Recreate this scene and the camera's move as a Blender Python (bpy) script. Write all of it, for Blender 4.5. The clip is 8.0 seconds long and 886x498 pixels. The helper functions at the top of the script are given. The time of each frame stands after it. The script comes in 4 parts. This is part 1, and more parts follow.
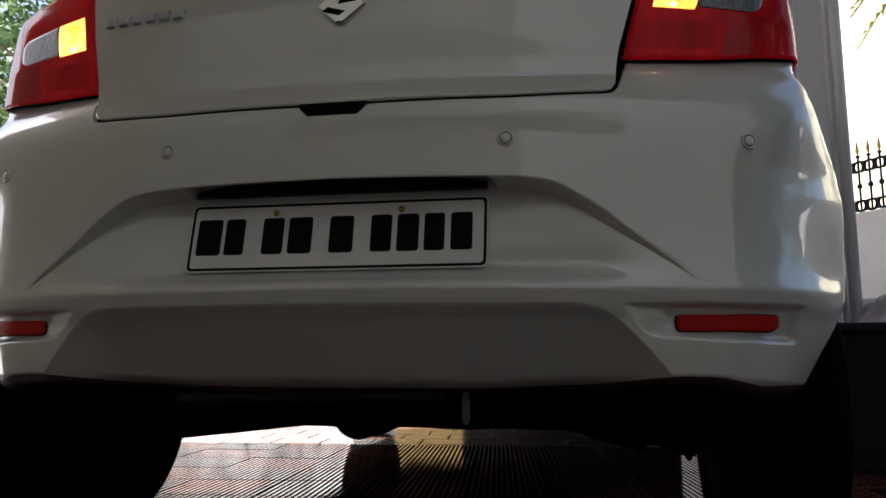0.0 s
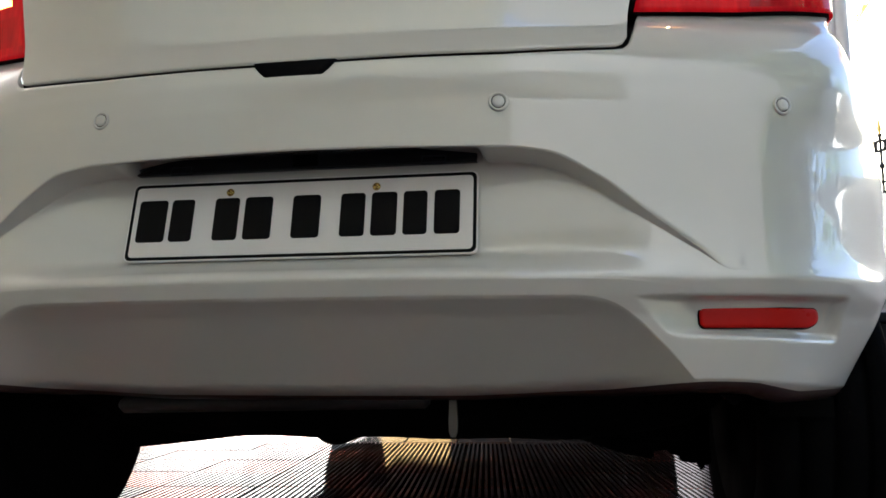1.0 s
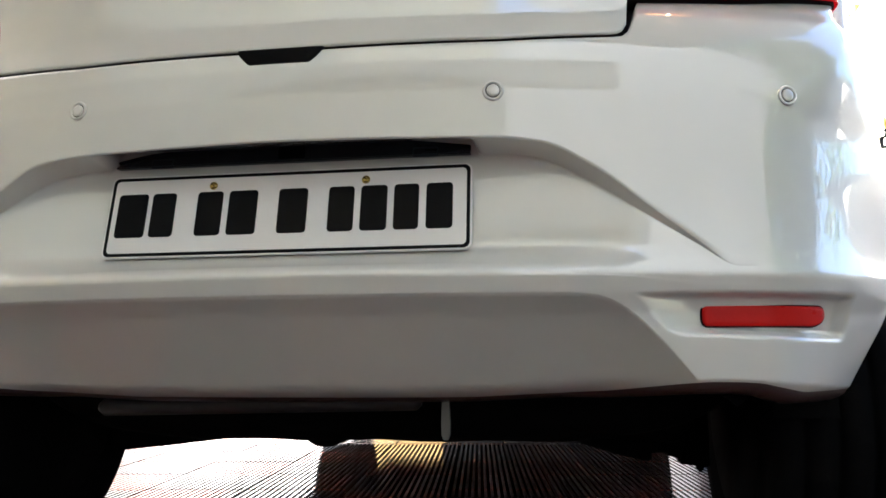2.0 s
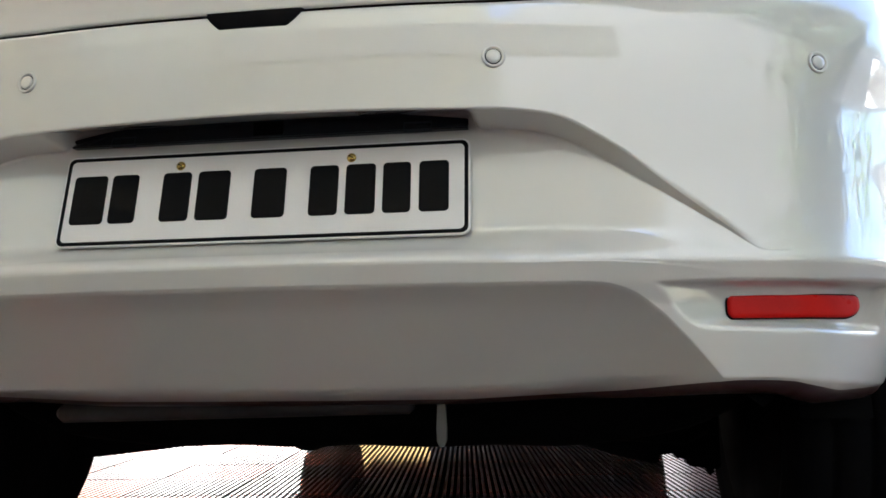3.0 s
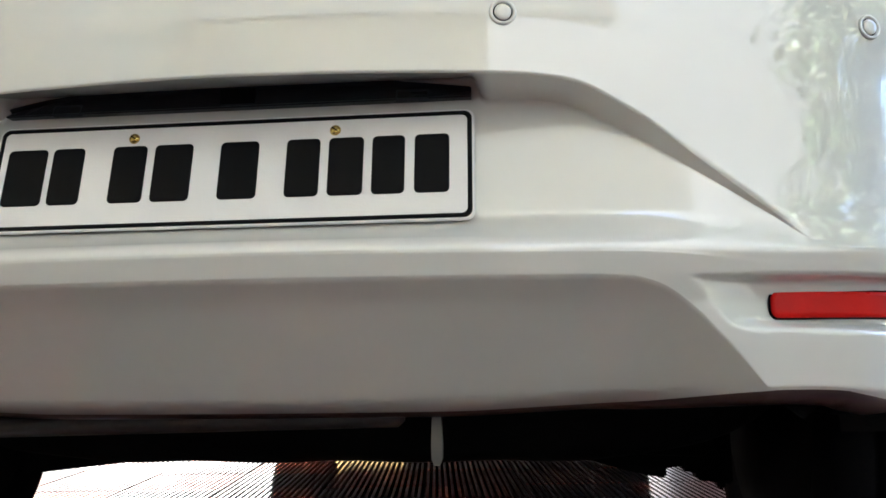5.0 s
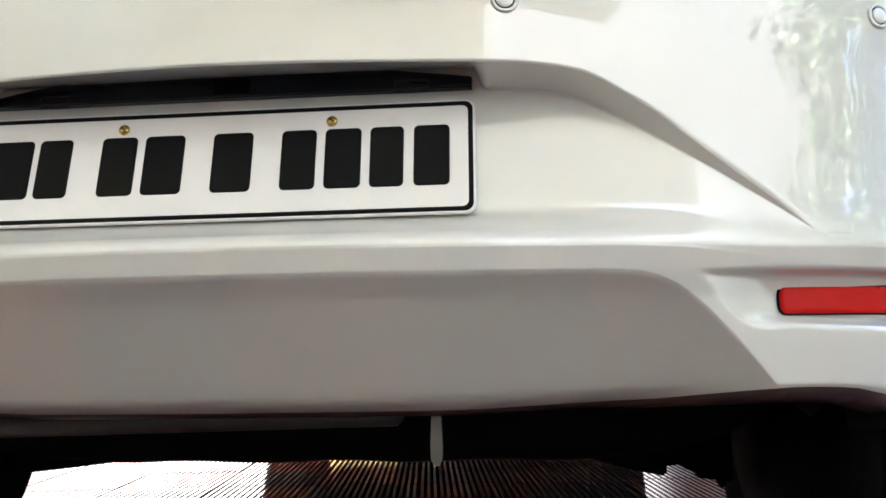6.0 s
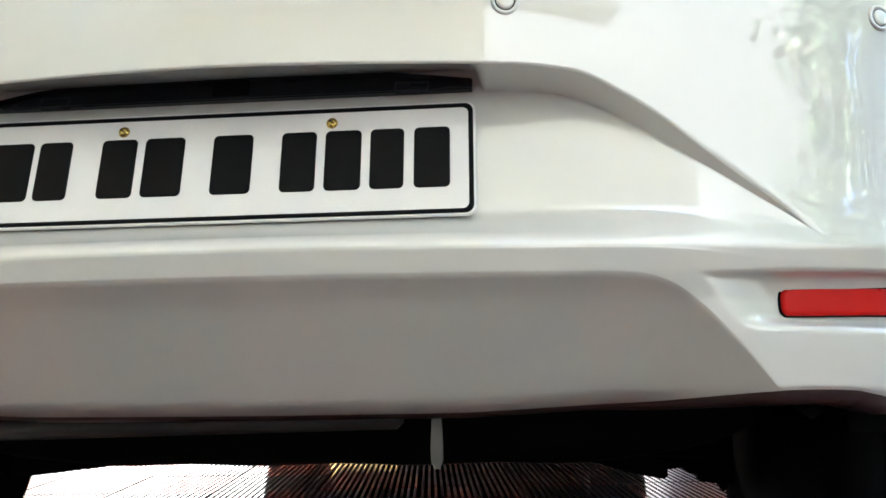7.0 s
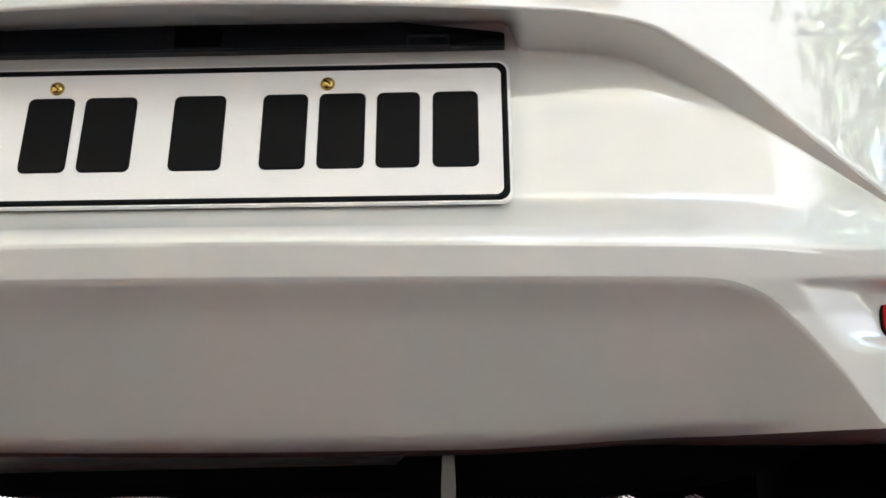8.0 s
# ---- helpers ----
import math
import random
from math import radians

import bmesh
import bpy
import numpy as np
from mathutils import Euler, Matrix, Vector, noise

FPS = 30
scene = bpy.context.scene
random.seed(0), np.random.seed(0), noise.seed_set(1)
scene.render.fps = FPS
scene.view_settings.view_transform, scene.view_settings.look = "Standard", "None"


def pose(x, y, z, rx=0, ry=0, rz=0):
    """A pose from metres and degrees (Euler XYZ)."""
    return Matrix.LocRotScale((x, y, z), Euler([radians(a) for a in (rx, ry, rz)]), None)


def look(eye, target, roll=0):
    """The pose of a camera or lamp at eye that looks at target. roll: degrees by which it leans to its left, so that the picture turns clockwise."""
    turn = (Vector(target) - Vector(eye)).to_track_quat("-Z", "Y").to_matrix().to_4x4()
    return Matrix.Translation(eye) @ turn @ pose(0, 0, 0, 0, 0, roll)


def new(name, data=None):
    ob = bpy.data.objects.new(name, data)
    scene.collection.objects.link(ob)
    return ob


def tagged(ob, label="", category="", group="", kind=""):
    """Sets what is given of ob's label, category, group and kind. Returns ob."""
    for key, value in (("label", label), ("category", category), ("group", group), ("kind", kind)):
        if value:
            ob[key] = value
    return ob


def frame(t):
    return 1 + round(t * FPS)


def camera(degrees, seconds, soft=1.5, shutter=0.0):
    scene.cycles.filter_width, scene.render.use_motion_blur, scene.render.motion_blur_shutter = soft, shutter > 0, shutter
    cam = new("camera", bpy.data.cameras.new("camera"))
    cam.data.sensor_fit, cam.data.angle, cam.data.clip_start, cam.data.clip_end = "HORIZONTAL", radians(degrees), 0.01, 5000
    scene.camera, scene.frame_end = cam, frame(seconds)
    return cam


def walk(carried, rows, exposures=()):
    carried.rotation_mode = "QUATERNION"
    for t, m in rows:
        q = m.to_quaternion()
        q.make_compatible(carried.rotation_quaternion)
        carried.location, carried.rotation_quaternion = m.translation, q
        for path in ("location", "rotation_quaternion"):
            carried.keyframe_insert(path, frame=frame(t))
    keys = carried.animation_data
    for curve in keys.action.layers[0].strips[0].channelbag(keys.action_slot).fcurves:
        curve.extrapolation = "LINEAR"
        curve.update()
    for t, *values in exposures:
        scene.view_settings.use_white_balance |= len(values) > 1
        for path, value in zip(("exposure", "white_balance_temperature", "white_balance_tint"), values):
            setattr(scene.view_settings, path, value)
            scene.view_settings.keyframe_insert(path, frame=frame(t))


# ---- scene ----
cam = camera(59.6, 8.0, soft=1.6)
PATH = [
    (0, (0.395, -1.204, 0.309), (0.046, 0.742, 0.608), 0.1),
    (0.5, (0.386, -1.124, 0.32), (0.05, 0.828, 0.603), -0.0),
    (1, (0.369, -1.024, 0.328), (0.053, 0.931, 0.602), -0.3),
    (1.2, (0.366, -0.999, 0.331), (0.058, 0.958, 0.605), -0.4),
    (2.3, (0.359, -0.968, 0.326), (0.067, 0.991, 0.6), -0.5),
    (2.5, (0.354, -0.946, 0.325), (0.069, 1.015, 0.599), -0.7),
    (3, (0.334, -0.88, 0.33), (0.077, 1.086, 0.594), -0.9),
    (3.5, (0.329, -0.848, 0.315), (0.083, 1.115, 0.611), -1.0),
    (4, (0.33, -0.847, 0.316), (0.083, 1.116, 0.605), -0.9),
    (4.5, (0.314, -0.813, 0.317), (0.094, 1.153, 0.607), -1.0),
    (4.7, (0.305, -0.789, 0.324), (0.097, 1.18, 0.605), -0.9),
    (5.8, (0.271, -0.716, 0.339), (0.122, 1.261, 0.598), -1.1),
    (6, (0.282, -0.736, 0.334), (0.114, 1.24, 0.593), -1.0),
    (6.5, (0.298, -0.765, 0.326), (0.101, 1.207, 0.596), -0.9),
    (7, (0.282, -0.734, 0.333), (0.113, 1.241, 0.601), -1.0),
    (7.5, (0.257, -0.664, 0.346), (0.125, 1.315, 0.604), -0.6),
    (7.8, (0.228, -0.613, 0.353), (0.149, 1.367, 0.600), -0.5),
    (8, (0.218, -0.583, 0.356), (0.158, 1.394, 0.608), -0.5),
]
walk(cam, [(t, look(eye, target, roll)) for t, eye, target, roll in PATH],
     exposures=[(0.0, 1.16, 5810, 10), (0.5, 2.03, 5760, 7), (1.0, 2.85, 5710, 6), (2.5, 3.42, 5740, 8), (3.0, 3.47, 5720, 7), (3.5, 3.72, 5690, 6), (4.0, 3.87, 5690, 5), (4.5, 3.77, 5690, 5), (5.8, 4.13, 5790, 8), (6.5, 4.23, 5690, 6), (7.0, 4.18, 5640, 4), (7.5, 4.18, 5640, 4), (8.0, 4.25, 5790, 10)])

# ---- light ----
SUN_AZ, SUN_EL = radians(255), radians(45)     # compass bearing from +y, clockwise
world = bpy.data.worlds.new("sky")
scene.world = world
world.use_nodes = True
wn = world.node_tree.nodes
sky = wn.new("ShaderNodeTexSky")
sky.sky_type, sky.sun_disc = "NISHITA", False
sky.sun_elevation, sky.sun_rotation = SUN_EL, SUN_AZ
sky.dust_density = 6.0
world.node_tree.links.new(sky.outputs[0], wn["Background"].inputs[0])
wn["Background"].inputs[1].default_value = 0.13
sun_data = bpy.data.lights.new("sun", "SUN")
sun_data.energy, sun_data.angle, sun_data.color = 5.0, radians(0.5), (1.0, 0.965, 0.90)
sun = new("sun", sun_data)
sun.matrix_world = look((10 * math.sin(SUN_AZ) * math.cos(SUN_EL), 10 * math.cos(SUN_AZ) * math.cos(SUN_EL), 10 * math.sin(SUN_EL)), (0, 0, 0))


# ---- materials ----
def material(name, color, rough=0.5, metal=0.0, second=None, scale=6.0, amount=0.3, bump=0.0, bump_scale=80.0,
             coat=0.0, rand=None, island=False, emit=0.0, transmission=0.0, spec=0.5, stretch=(1, 1, 1), speck=0.0, coat_ior=1.5, coat_rough=0.03):
    """A procedural surface: two scales of colour variation, varied gloss, fine relief."""
    m = bpy.data.materials.new(name)
    m.use_nodes = True
    nt = m.node_tree
    b = nt.nodes["Principled BSDF"]
    b.inputs["Metallic"].default_value = metal
    b.inputs["Coat Weight"].default_value = coat
    b.inputs["Coat Roughness"].default_value = coat_rough
    b.inputs["Coat IOR"].default_value = coat_ior
    b.inputs["Specular IOR Level"].default_value = spec
    b.inputs["Transmission Weight"].default_value = transmission
    tc = nt.nodes.new("ShaderNodeTexCoord")
    mp = nt.nodes.new("ShaderNodeMapping")
    mp.inputs["Scale"].default_value = stretch
    nt.links.new(tc.outputs["Object"], mp.inputs[0])

    def noise_node(sc, detail=5.0):
        n = nt.nodes.new("ShaderNodeTexNoise")
        n.inputs["Scale"].default_value, n.inputs["Detail"].default_value = sc, detail
        nt.links.new(mp.outputs[0], n.inputs["Vector"])
        return n

    def mix(fac, a, c, mode="MIX"):
        x = nt.nodes.new("ShaderNodeMix")
        x.data_type, x.blend_type = "RGBA", mode
        for sock, v in ((x.inputs[0], fac), (x.inputs[6], a), (x.inputs[7], c)):
            if isinstance(v, (int, float)):
                sock.default_value = v
            elif isinstance(v, tuple):
                sock.default_value = (*v[:3], 1)
            else:
                nt.links.new(v, sock)
        return x.outputs[2]

    def ramp(src, a, c):
        r = nt.nodes.new("ShaderNodeMapRange")
        r.inputs[1].default_value, r.inputs[2].default_value = 0.3, 0.7
        r.inputs[3].default_value, r.inputs[4].default_value = a, c
        nt.links.new(src, r.inputs[0])
        return r.outputs[0]

    col = color
    if rand:
        src = nt.nodes.new("ShaderNodeNewGeometry").outputs["Random Per Island"] if island else nt.nodes.new("ShaderNodeObjectInfo").outputs["Random"]
        cr = nt.nodes.new("ShaderNodeValToRGB")
        cr.color_ramp.interpolation = "CONSTANT" if not island else "LINEAR"
        while len(cr.color_ramp.elements) < len(rand):
            cr.color_ramp.elements.new(0.5)
        for i, (e, c) in enumerate(zip(cr.color_ramp.elements, rand)):
            e.position, e.color = i / len(rand), (*c, 1)
        nt.links.new(src, cr.inputs[0])
        col = cr.outputs[0]
    big, fine = noise_node(scale), noise_node(scale * 11)
    dark = second or tuple(c * 0.7 for c in color)
    col = mix(ramp(big.outputs[0], 0.0, amount), col, dark)
    col = mix(ramp(fine.outputs[0], 0.0, amount * 0.6), col, dark)
    if speck:
        v = nt.nodes.new("ShaderNodeTexVoronoi")
        v.inputs["Scale"].default_value = speck
        nt.links.new(mp.outputs[0], v.inputs["Vector"])
        r = nt.nodes.new("ShaderNodeMapRange")
        r.inputs[1].default_value, r.inputs[2].default_value = 0.05, 0.12
        r.inputs[3].default_value, r.inputs[4].default_value = 0.6, 0.0
        nt.links.new(v.outputs["Distance"], r.inputs[0])
        col = mix(r.outputs[0], col, dark)
    nt.links.new(col, b.inputs["Base Color"])
    nt.links.new(ramp(big.outputs[0], max(0.01, rough * 0.88), min(1, rough * 1.15)), b.inputs["Roughness"])
    if bump:
        bn = nt.nodes.new("ShaderNodeBump")
        bn.inputs["Strength"].default_value, bn.inputs["Distance"].default_value = bump, 0.004
        nt.links.new(noise_node(bump_scale).outputs[0], bn.inputs["Height"])
        nt.links.new(bn.outputs[0], b.inputs["Normal"])
    if emit:
        nt.links.new(col, b.inputs["Emission Color"])
        b.inputs["Emission Strength"].default_value = emit
    return m


paint = material("white pearl paint", (0.62, 0.62, 0.60), 0.42, second=(0.575, 0.57, 0.545), scale=1.5, amount=0.25, coat=1.0, coat_ior=1.95, coat_rough=0.035)
# Near-black of dark trim; also stands in for shade inside narrow gaps.
seam_black = material("black trim and painted gap shade", (0.004, 0.004, 0.0045), 0.8, scale=9, spec=0.1)
# Underseal black, lowered further to stand in for the deep shade.
underbody = material("undersealed steel darkened for deep shade", (0.003, 0.003, 0.0032), 0.95, second=(0.005, 0.0045, 0.004), spec=0.04, scale=14, bump=0.4, bump_scale=50)
plastic = material("dark grey textured plastic", (0.010, 0.014, 0.019), 0.42, spec=0.3, second=(0.006, 0.009, 0.012), scale=25, bump=0.25, bump_scale=600)
frame_plastic = material("blue grey lamp frame plastic", (0.018, 0.026, 0.035), 0.35, second=(0.012, 0.017, 0.023), scale=40)
# Shade and red floor reflection under the bumper edge, given as colour.
lip_mat = material("bumper lip with painted floor shade", (0.060, 0.036, 0.034), 0.32, second=(0.035, 0.022, 0.022), scale=9)
rubber = material("black tyre rubber", (0.003, 0.003, 0.0033), 0.9, spec=0.02, second=(0.0045, 0.0042, 0.004), scale=10, bump=0.3, bump_scale=200)
steel = material("dull silencer steel", (0.055, 0.054, 0.056), 0.5, metal=0.2, second=(0.03, 0.025, 0.022), scale=9, amount=0.6, bump=0.2, bump_scale=60)
grey_zinc = material("grey zinc coated steel", (0.12, 0.115, 0.105), 0.55, metal=0.2, second=(0.10, 0.095, 0.09), scale=30)
alloy = material("silver alloy wheel", (0.55, 0.55, 0.56), 0.3, metal=0.9, scale=8)
plate_white = material("white reflective plate film", (0.74, 0.73, 0.74), 0.35, second=(0.65, 0.63, 0.63), scale=12, amount=0.2, bump=0.05, bump_scale=400)
plate_alu = material("raw aluminium plate edge", (0.7, 0.7, 0.72), 0.35, metal=0.8, scale=40)
ink_black = material("black embossed ink", (0.0025, 0.0025, 0.003), 0.5, spec=0.08, second=(0.005, 0.005, 0.0055), scale=60)
brass = material("brass screw", (0.62, 0.44, 0.12), 0.25, metal=1.0, second=(0.35, 0.25, 0.08), scale=90)
chrome = material("bright chrome", (0.72, 0.72, 0.74), 0.12, metal=1.0, scale=30, amount=0.1)
dull_chrome = material("satin silver lettering", (0.60, 0.60, 0.68), 0.28, metal=0.55, scale=30, amount=0.2)
reflector_red = material("red prismatic reflector", (0.49, 0.008, 0.006), 0.3, second=(0.40, 0.005, 0.004), scale=45, amount=0.4, bump=0.04, bump_scale=350, spec=0.12)
# A weak emission in the red lenses stands in for light through them.
lens_red = material("red lamp lens", (0.46, 0.006, 0.007), 0.10, second=(0.14, 0.001, 0.004), scale=11, amount=0.85, emit=0.13, spec=0.1, coat=0.06, bump=0.06, bump_scale=160, stretch=(1, 1, 0.12))
lens_stop = material("dark ribbed stop lens", (0.42, 0.006, 0.006), 0.10, second=(0.13, 0.001, 0.003), scale=13, amount=0.9, emit=0.13, spec=0.1, coat=0.06, bump=0.10, bump_scale=220, stretch=(1, 1, 0.1))
lens_deep = material("deep burgundy lamp lens", (0.36, 0.004, 0.008), 0.06, second=(0.11, 0.001, 0.004), scale=11, amount=0.9, emit=0.13, spec=0.15, coat=0.2, coat_rough=0.01, stretch=(1.2, 1.2, 0.5))
lens_clear = material("clear fluted lamp lens", (0.25, 0.20, 0.19), 0.12, second=(0.06, 0.045, 0.045), scale=22, amount=0.9, coat=1.0, bump=0.6, bump_scale=60, stretch=(9, 9, 0.5))
lamp_amber = material("lit amber indicator", (1.0, 0.52, 0.09), 0.2, second=(0.70, 0.13, 0.006), scale=34, amount=1.0, emit=2.6, bump=0.4, bump_scale=60)
lamp_core = material("hot indicator bulb", (1.0, 0.80, 0.40), 0.3, second=(1.0, 0.7, 0.25), scale=30, emit=14.0)
glass_dark = material("dark tinted car glass", (0.02, 0.024, 0.026), 0.04, scale=3, coat=1.0)
headlamp_mat = material("clear headlamp", (0.55, 0.56, 0.58), 0.1, coat=1.0, scale=20)
tile_red = material("sealed red paver", (0.27, 0.060, 0.036), 0.03, second=(0.11, 0.034, 0.022), scale=5, amount=0.5, spec=0.3, bump=0.05, bump_scale=70)
tile_grey = material("sealed charcoal paver", (0.022, 0.026, 0.032), 0.03, second=(0.03, 0.026, 0.023), scale=5, amount=0.5, spec=0.35, bump=0.05, bump_scale=70)
# Groove shade as colour: matte near-black for groove walls and bottoms.
groove_shade = material("groove faces darkened for shade", (0.010, 0.008, 0.007), 0.85, second=(0.018, 0.014, 0.011), scale=8, spec=0.15)
# Lit copy of the cement bed: the sunlight is in the pale colour.
sunlit_bed = material("cement bed lightened for sun", (0.62, 0.60, 0.56), 0.8, scale=8, bump=0.3, bump_scale=60)
brick_mat = material("smooth salmon floor brick", (0.30, 0.16, 0.12), 0.16, rand=[(0.30, 0.15, 0.11), (0.26, 0.25, 0.25), (0.32, 0.17, 0.12), (0.29, 0.15, 0.11), (0.27, 0.13, 0.09), (0.30, 0.28, 0.27), (0.31, 0.16, 0.12)],
                     second=(0.15, 0.08, 0.06), scale=6, amount=0.35, bump=0.2, bump_scale=60)
# Shaded copy of the cement bed, for the floor under the porch.
shaded_bed = material("cement bed darkened for shade", (0.035, 0.03, 0.026), 0.7, scale=8, bump=0.4, bump_scale=60)
concrete = material("pale yard concrete", (0.55, 0.53, 0.49), 0.8, second=(0.42, 0.40, 0.36), scale=1.2, amount=0.5, bump=0.3, bump_scale=30)
soil = material("dry garden soil", (0.13, 0.10, 0.07), 0.95, second=(0.07, 0.08, 0.035), scale=0.7, amount=0.8, bump=0.5, bump_scale=15)
cream = material("cream painted plaster", (0.76, 0.70, 0.52), 0.75, second=(0.66, 0.59, 0.42), scale=1.3, amount=0.35, bump=0.15, bump_scale=40)
white_wall = material("white limewashed wall", (0.80, 0.78, 0.74), 0.85, second=(0.62, 0.58, 0.52), scale=1.5, amount=0.4, bump=0.25, bump_scale=35)
grey_wall = material("grey cement render", (0.20, 0.20, 0.195), 0.85, second=(0.17, 0.17, 0.165), scale=1.0, amount=0.5, bump=0.2, bump_scale=35)
# Cream lowered so the added slab mirrors as a darker band.
band_cream = material("cream lowered for a reflected dark band", (0.56, 0.51, 0.40), 0.85, second=(0.46, 0.41, 0.32), scale=1.3, amount=0.5, bump=0.2, bump_scale=40)
ochre = material("ochre painted wall", (0.28, 0.175, 0.05), 0.8, second=(0.21, 0.13, 0.04), scale=1.2, amount=0.5, bump=0.2, bump_scale=35)
dark_gate = material("dark slate blue painted wall", (0.022, 0.027, 0.036), 0.6, second=(0.014, 0.017, 0.022), scale=3, amount=0.5)
ceiling_white = material("grey porch ceiling", (0.60, 0.585, 0.56), 0.8, scale=1.2, amount=0.2, bump=0.1, bump_scale=50)
lilac = material("grey lilac column paint", (0.86, 0.84, 0.89), 0.6, second=(0.76, 0.74, 0.79), scale=2.5, amount=0.4, bump=0.12, bump_scale=45)
granite = material("black polished granite", (0.004, 0.006, 0.011), 0.35, spec=0.10, second=(0.010, 0.011, 0.015), scale=120, amount=0.4)
cloth_mat = material("faded mauve grey cloth", (0.66, 0.59, 0.60), 0.95, second=(0.50, 0.43, 0.44), scale=9, amount=0.5, bump=0.5, bump_scale=500)
iron = material("black painted cast iron", (0.008, 0.008, 0.010), 0.6, spec=0.2, second=(0.03, 0.026, 0.022), scale=20, bump=0.2, bump_scale=90)
gold = material("gold painted spear", (0.62, 0.42, 0.10), 0.4, metal=0.6, second=(0.40, 0.26, 0.06), scale=40)
teak = material("dark varnished teak", (0.16, 0.075, 0.035), 0.35, second=(0.07, 0.03, 0.015), scale=3, amount=0.7, stretch=(8, 8, 0.6), bump=0.15, bump_scale=20)
bark = material("grey brown bark", (0.16, 0.12, 0.085), 0.9, second=(0.07, 0.055, 0.04), scale=6, amount=0.7, bump=0.8, bump_scale=25, stretch=(3, 3, 0.6))
leaf = material("green foliage", (0.07, 0.13, 0.03), 0.5, rand=[(0.06, 0.12, 0.028), (0.12, 0.21, 0.045), (0.19, 0.28, 0.07), (0.08, 0.15, 0.035)], island=True, scale=3)
# Shaded copy of leaf: its greens lowered so the trees reflect dark.
leaf_shaded = material("green foliage darkened for shade", (0.05, 0.085, 0.03), 0.45, rand=[(0.045, 0.075, 0.028), (0.075, 0.11, 0.04), (0.10, 0.14, 0.06), (0.05, 0.085, 0.03)], island=True, scale=3)
palm_leaf = material("yellow green palm leaf", (0.34, 0.30, 0.04), 0.5, rand=[(0.30, 0.28, 0.04), (0.42, 0.34, 0.05), (0.20, 0.24, 0.04)], island=True, scale=5)
roof_tile = material("terracotta roof", (0.42, 0.17, 0.09), 0.8, second=(0.25, 0.10, 0.06), scale=3, amount=0.5, stretch=(1, 6, 1))


# ---- mesh helpers ----
def mesh_part(name, verts, faces, mat, parent=None, label="", smooth=True):
    me = bpy.data.meshes.new(name)
    me.from_pydata([tuple(map(float, v)) for v in verts], [], [tuple(map(int, f)) for f in faces])
    me.materials.append(mat)
    if smooth:
        me.polygons.foreach_set("use_smooth", [True] * len(me.polygons))
    me.update()
    ob = new(name, me)
    if parent:
        ob.parent = parent
    if label:
        tagged(ob, label)
    return ob


def part(name, bm, mat, parent=None, label="", smooth=False):
    bmesh.ops.recalc_face_normals(bm, faces=bm.faces)
    me = bpy.data.meshes.new(name)
    bm.to_mesh(me)
    bm.free()
    me.materials.append(mat)
    if smooth:
        me.polygons.foreach_set("use_smooth", [True] * len(me.polygons))
    ob = new(name, me)
    if parent:
        ob.parent = parent
    if label:
        tagged(ob, label)
    return ob


def thing(name, label, category, m=None, group="", kind=""):
    ob = new(name)
    ob.empty_display_size = 0.1
    if m is not None:
        ob.matrix_world = m
    return tagged(ob, label, category, group, kind)


def box(size, at=(0, 0, 0), bevel=0.0, turn=None, segments=2):
    bm = bmesh.new()
    bmesh.ops.create_cube(bm, size=1.0)
    bmesh.ops.scale(bm, vec=size, verts=bm.verts)
    if bevel:
        bmesh.ops.bevel(bm, geom=bm.edges[:], offset=bevel, segments=segments, affect="EDGES", profile=0.6)
    if turn is not None:
        bmesh.ops.transform(bm, matrix=turn, verts=bm.verts)
    bmesh.ops.translate(bm, vec=at, verts=bm.verts)
    return bm


def lathe(profile, steps=32, axis="Z", at=(0, 0, 0)):
    """A turned shape from (radius, height) pairs."""
    verts, faces = [], []
    n = len(profile)
    for i in range(steps):
        a = 2 * math.pi * i / steps
        for r, h in profile:
            p = (r * math.cos(a), r * math.sin(a), h)
            if axis == "X":
                p = (p[2], p[0], p[1])
            elif axis == "Y":
                p = (p[0], -p[2], p[1])
            verts.append((p[0] + at[0], p[1] + at[1], p[2] + at[2]))
    for i in range(steps):
        j = (i + 1) % steps
        for k in range(n - 1):
            faces.append((i * n + k, j * n + k, j * n + k + 1, i * n + k + 1))
    return verts, faces


def grid_faces(rows, cols, flip=False):
    r, c = np.meshgrid(np.arange(rows - 1), np.arange(cols - 1), indexing="ij")
    a = (r * cols + c).ravel()
    f = np.stack([a, a + 1, a + cols + 1, a + cols], 1)
    return (f[:, ::-1] if flip else f).tolist()


def tube(points, radius, sides=10):
    """A round bar along points."""
    verts, faces = [], []
    pts = [Vector(p) for p in points]
    for i, p in enumerate(pts):
        d = (pts[min(i + 1, len(pts) - 1)] - pts[max(i - 1, 0)]).normalized()
        u = d.orthogonal().normalized()
        if i and u.dot(last) < 0:
            u = -u
        if i:
            u = (last - d * last.dot(d)).normalized()
        last = u
        w = d.cross(u)
        r = radius[i] if isinstance(radius, (list, tuple)) else radius
        verts += [p + (u * math.cos(2 * math.pi * k / sides) + w * math.sin(2 * math.pi * k / sides)) * r for k in range(sides)]
    for i in range(len(pts) - 1):
        for k in range(sides):
            faces.append((i * sides + k, i * sides + (k + 1) % sides, (i + 1) * sides + (k + 1) % sides, (i + 1) * sides + k))
    faces.append(tuple(range(sides))[::-1])
    faces.append(tuple(range((len(pts) - 1) * sides, len(pts) * sides)))
    return verts, faces


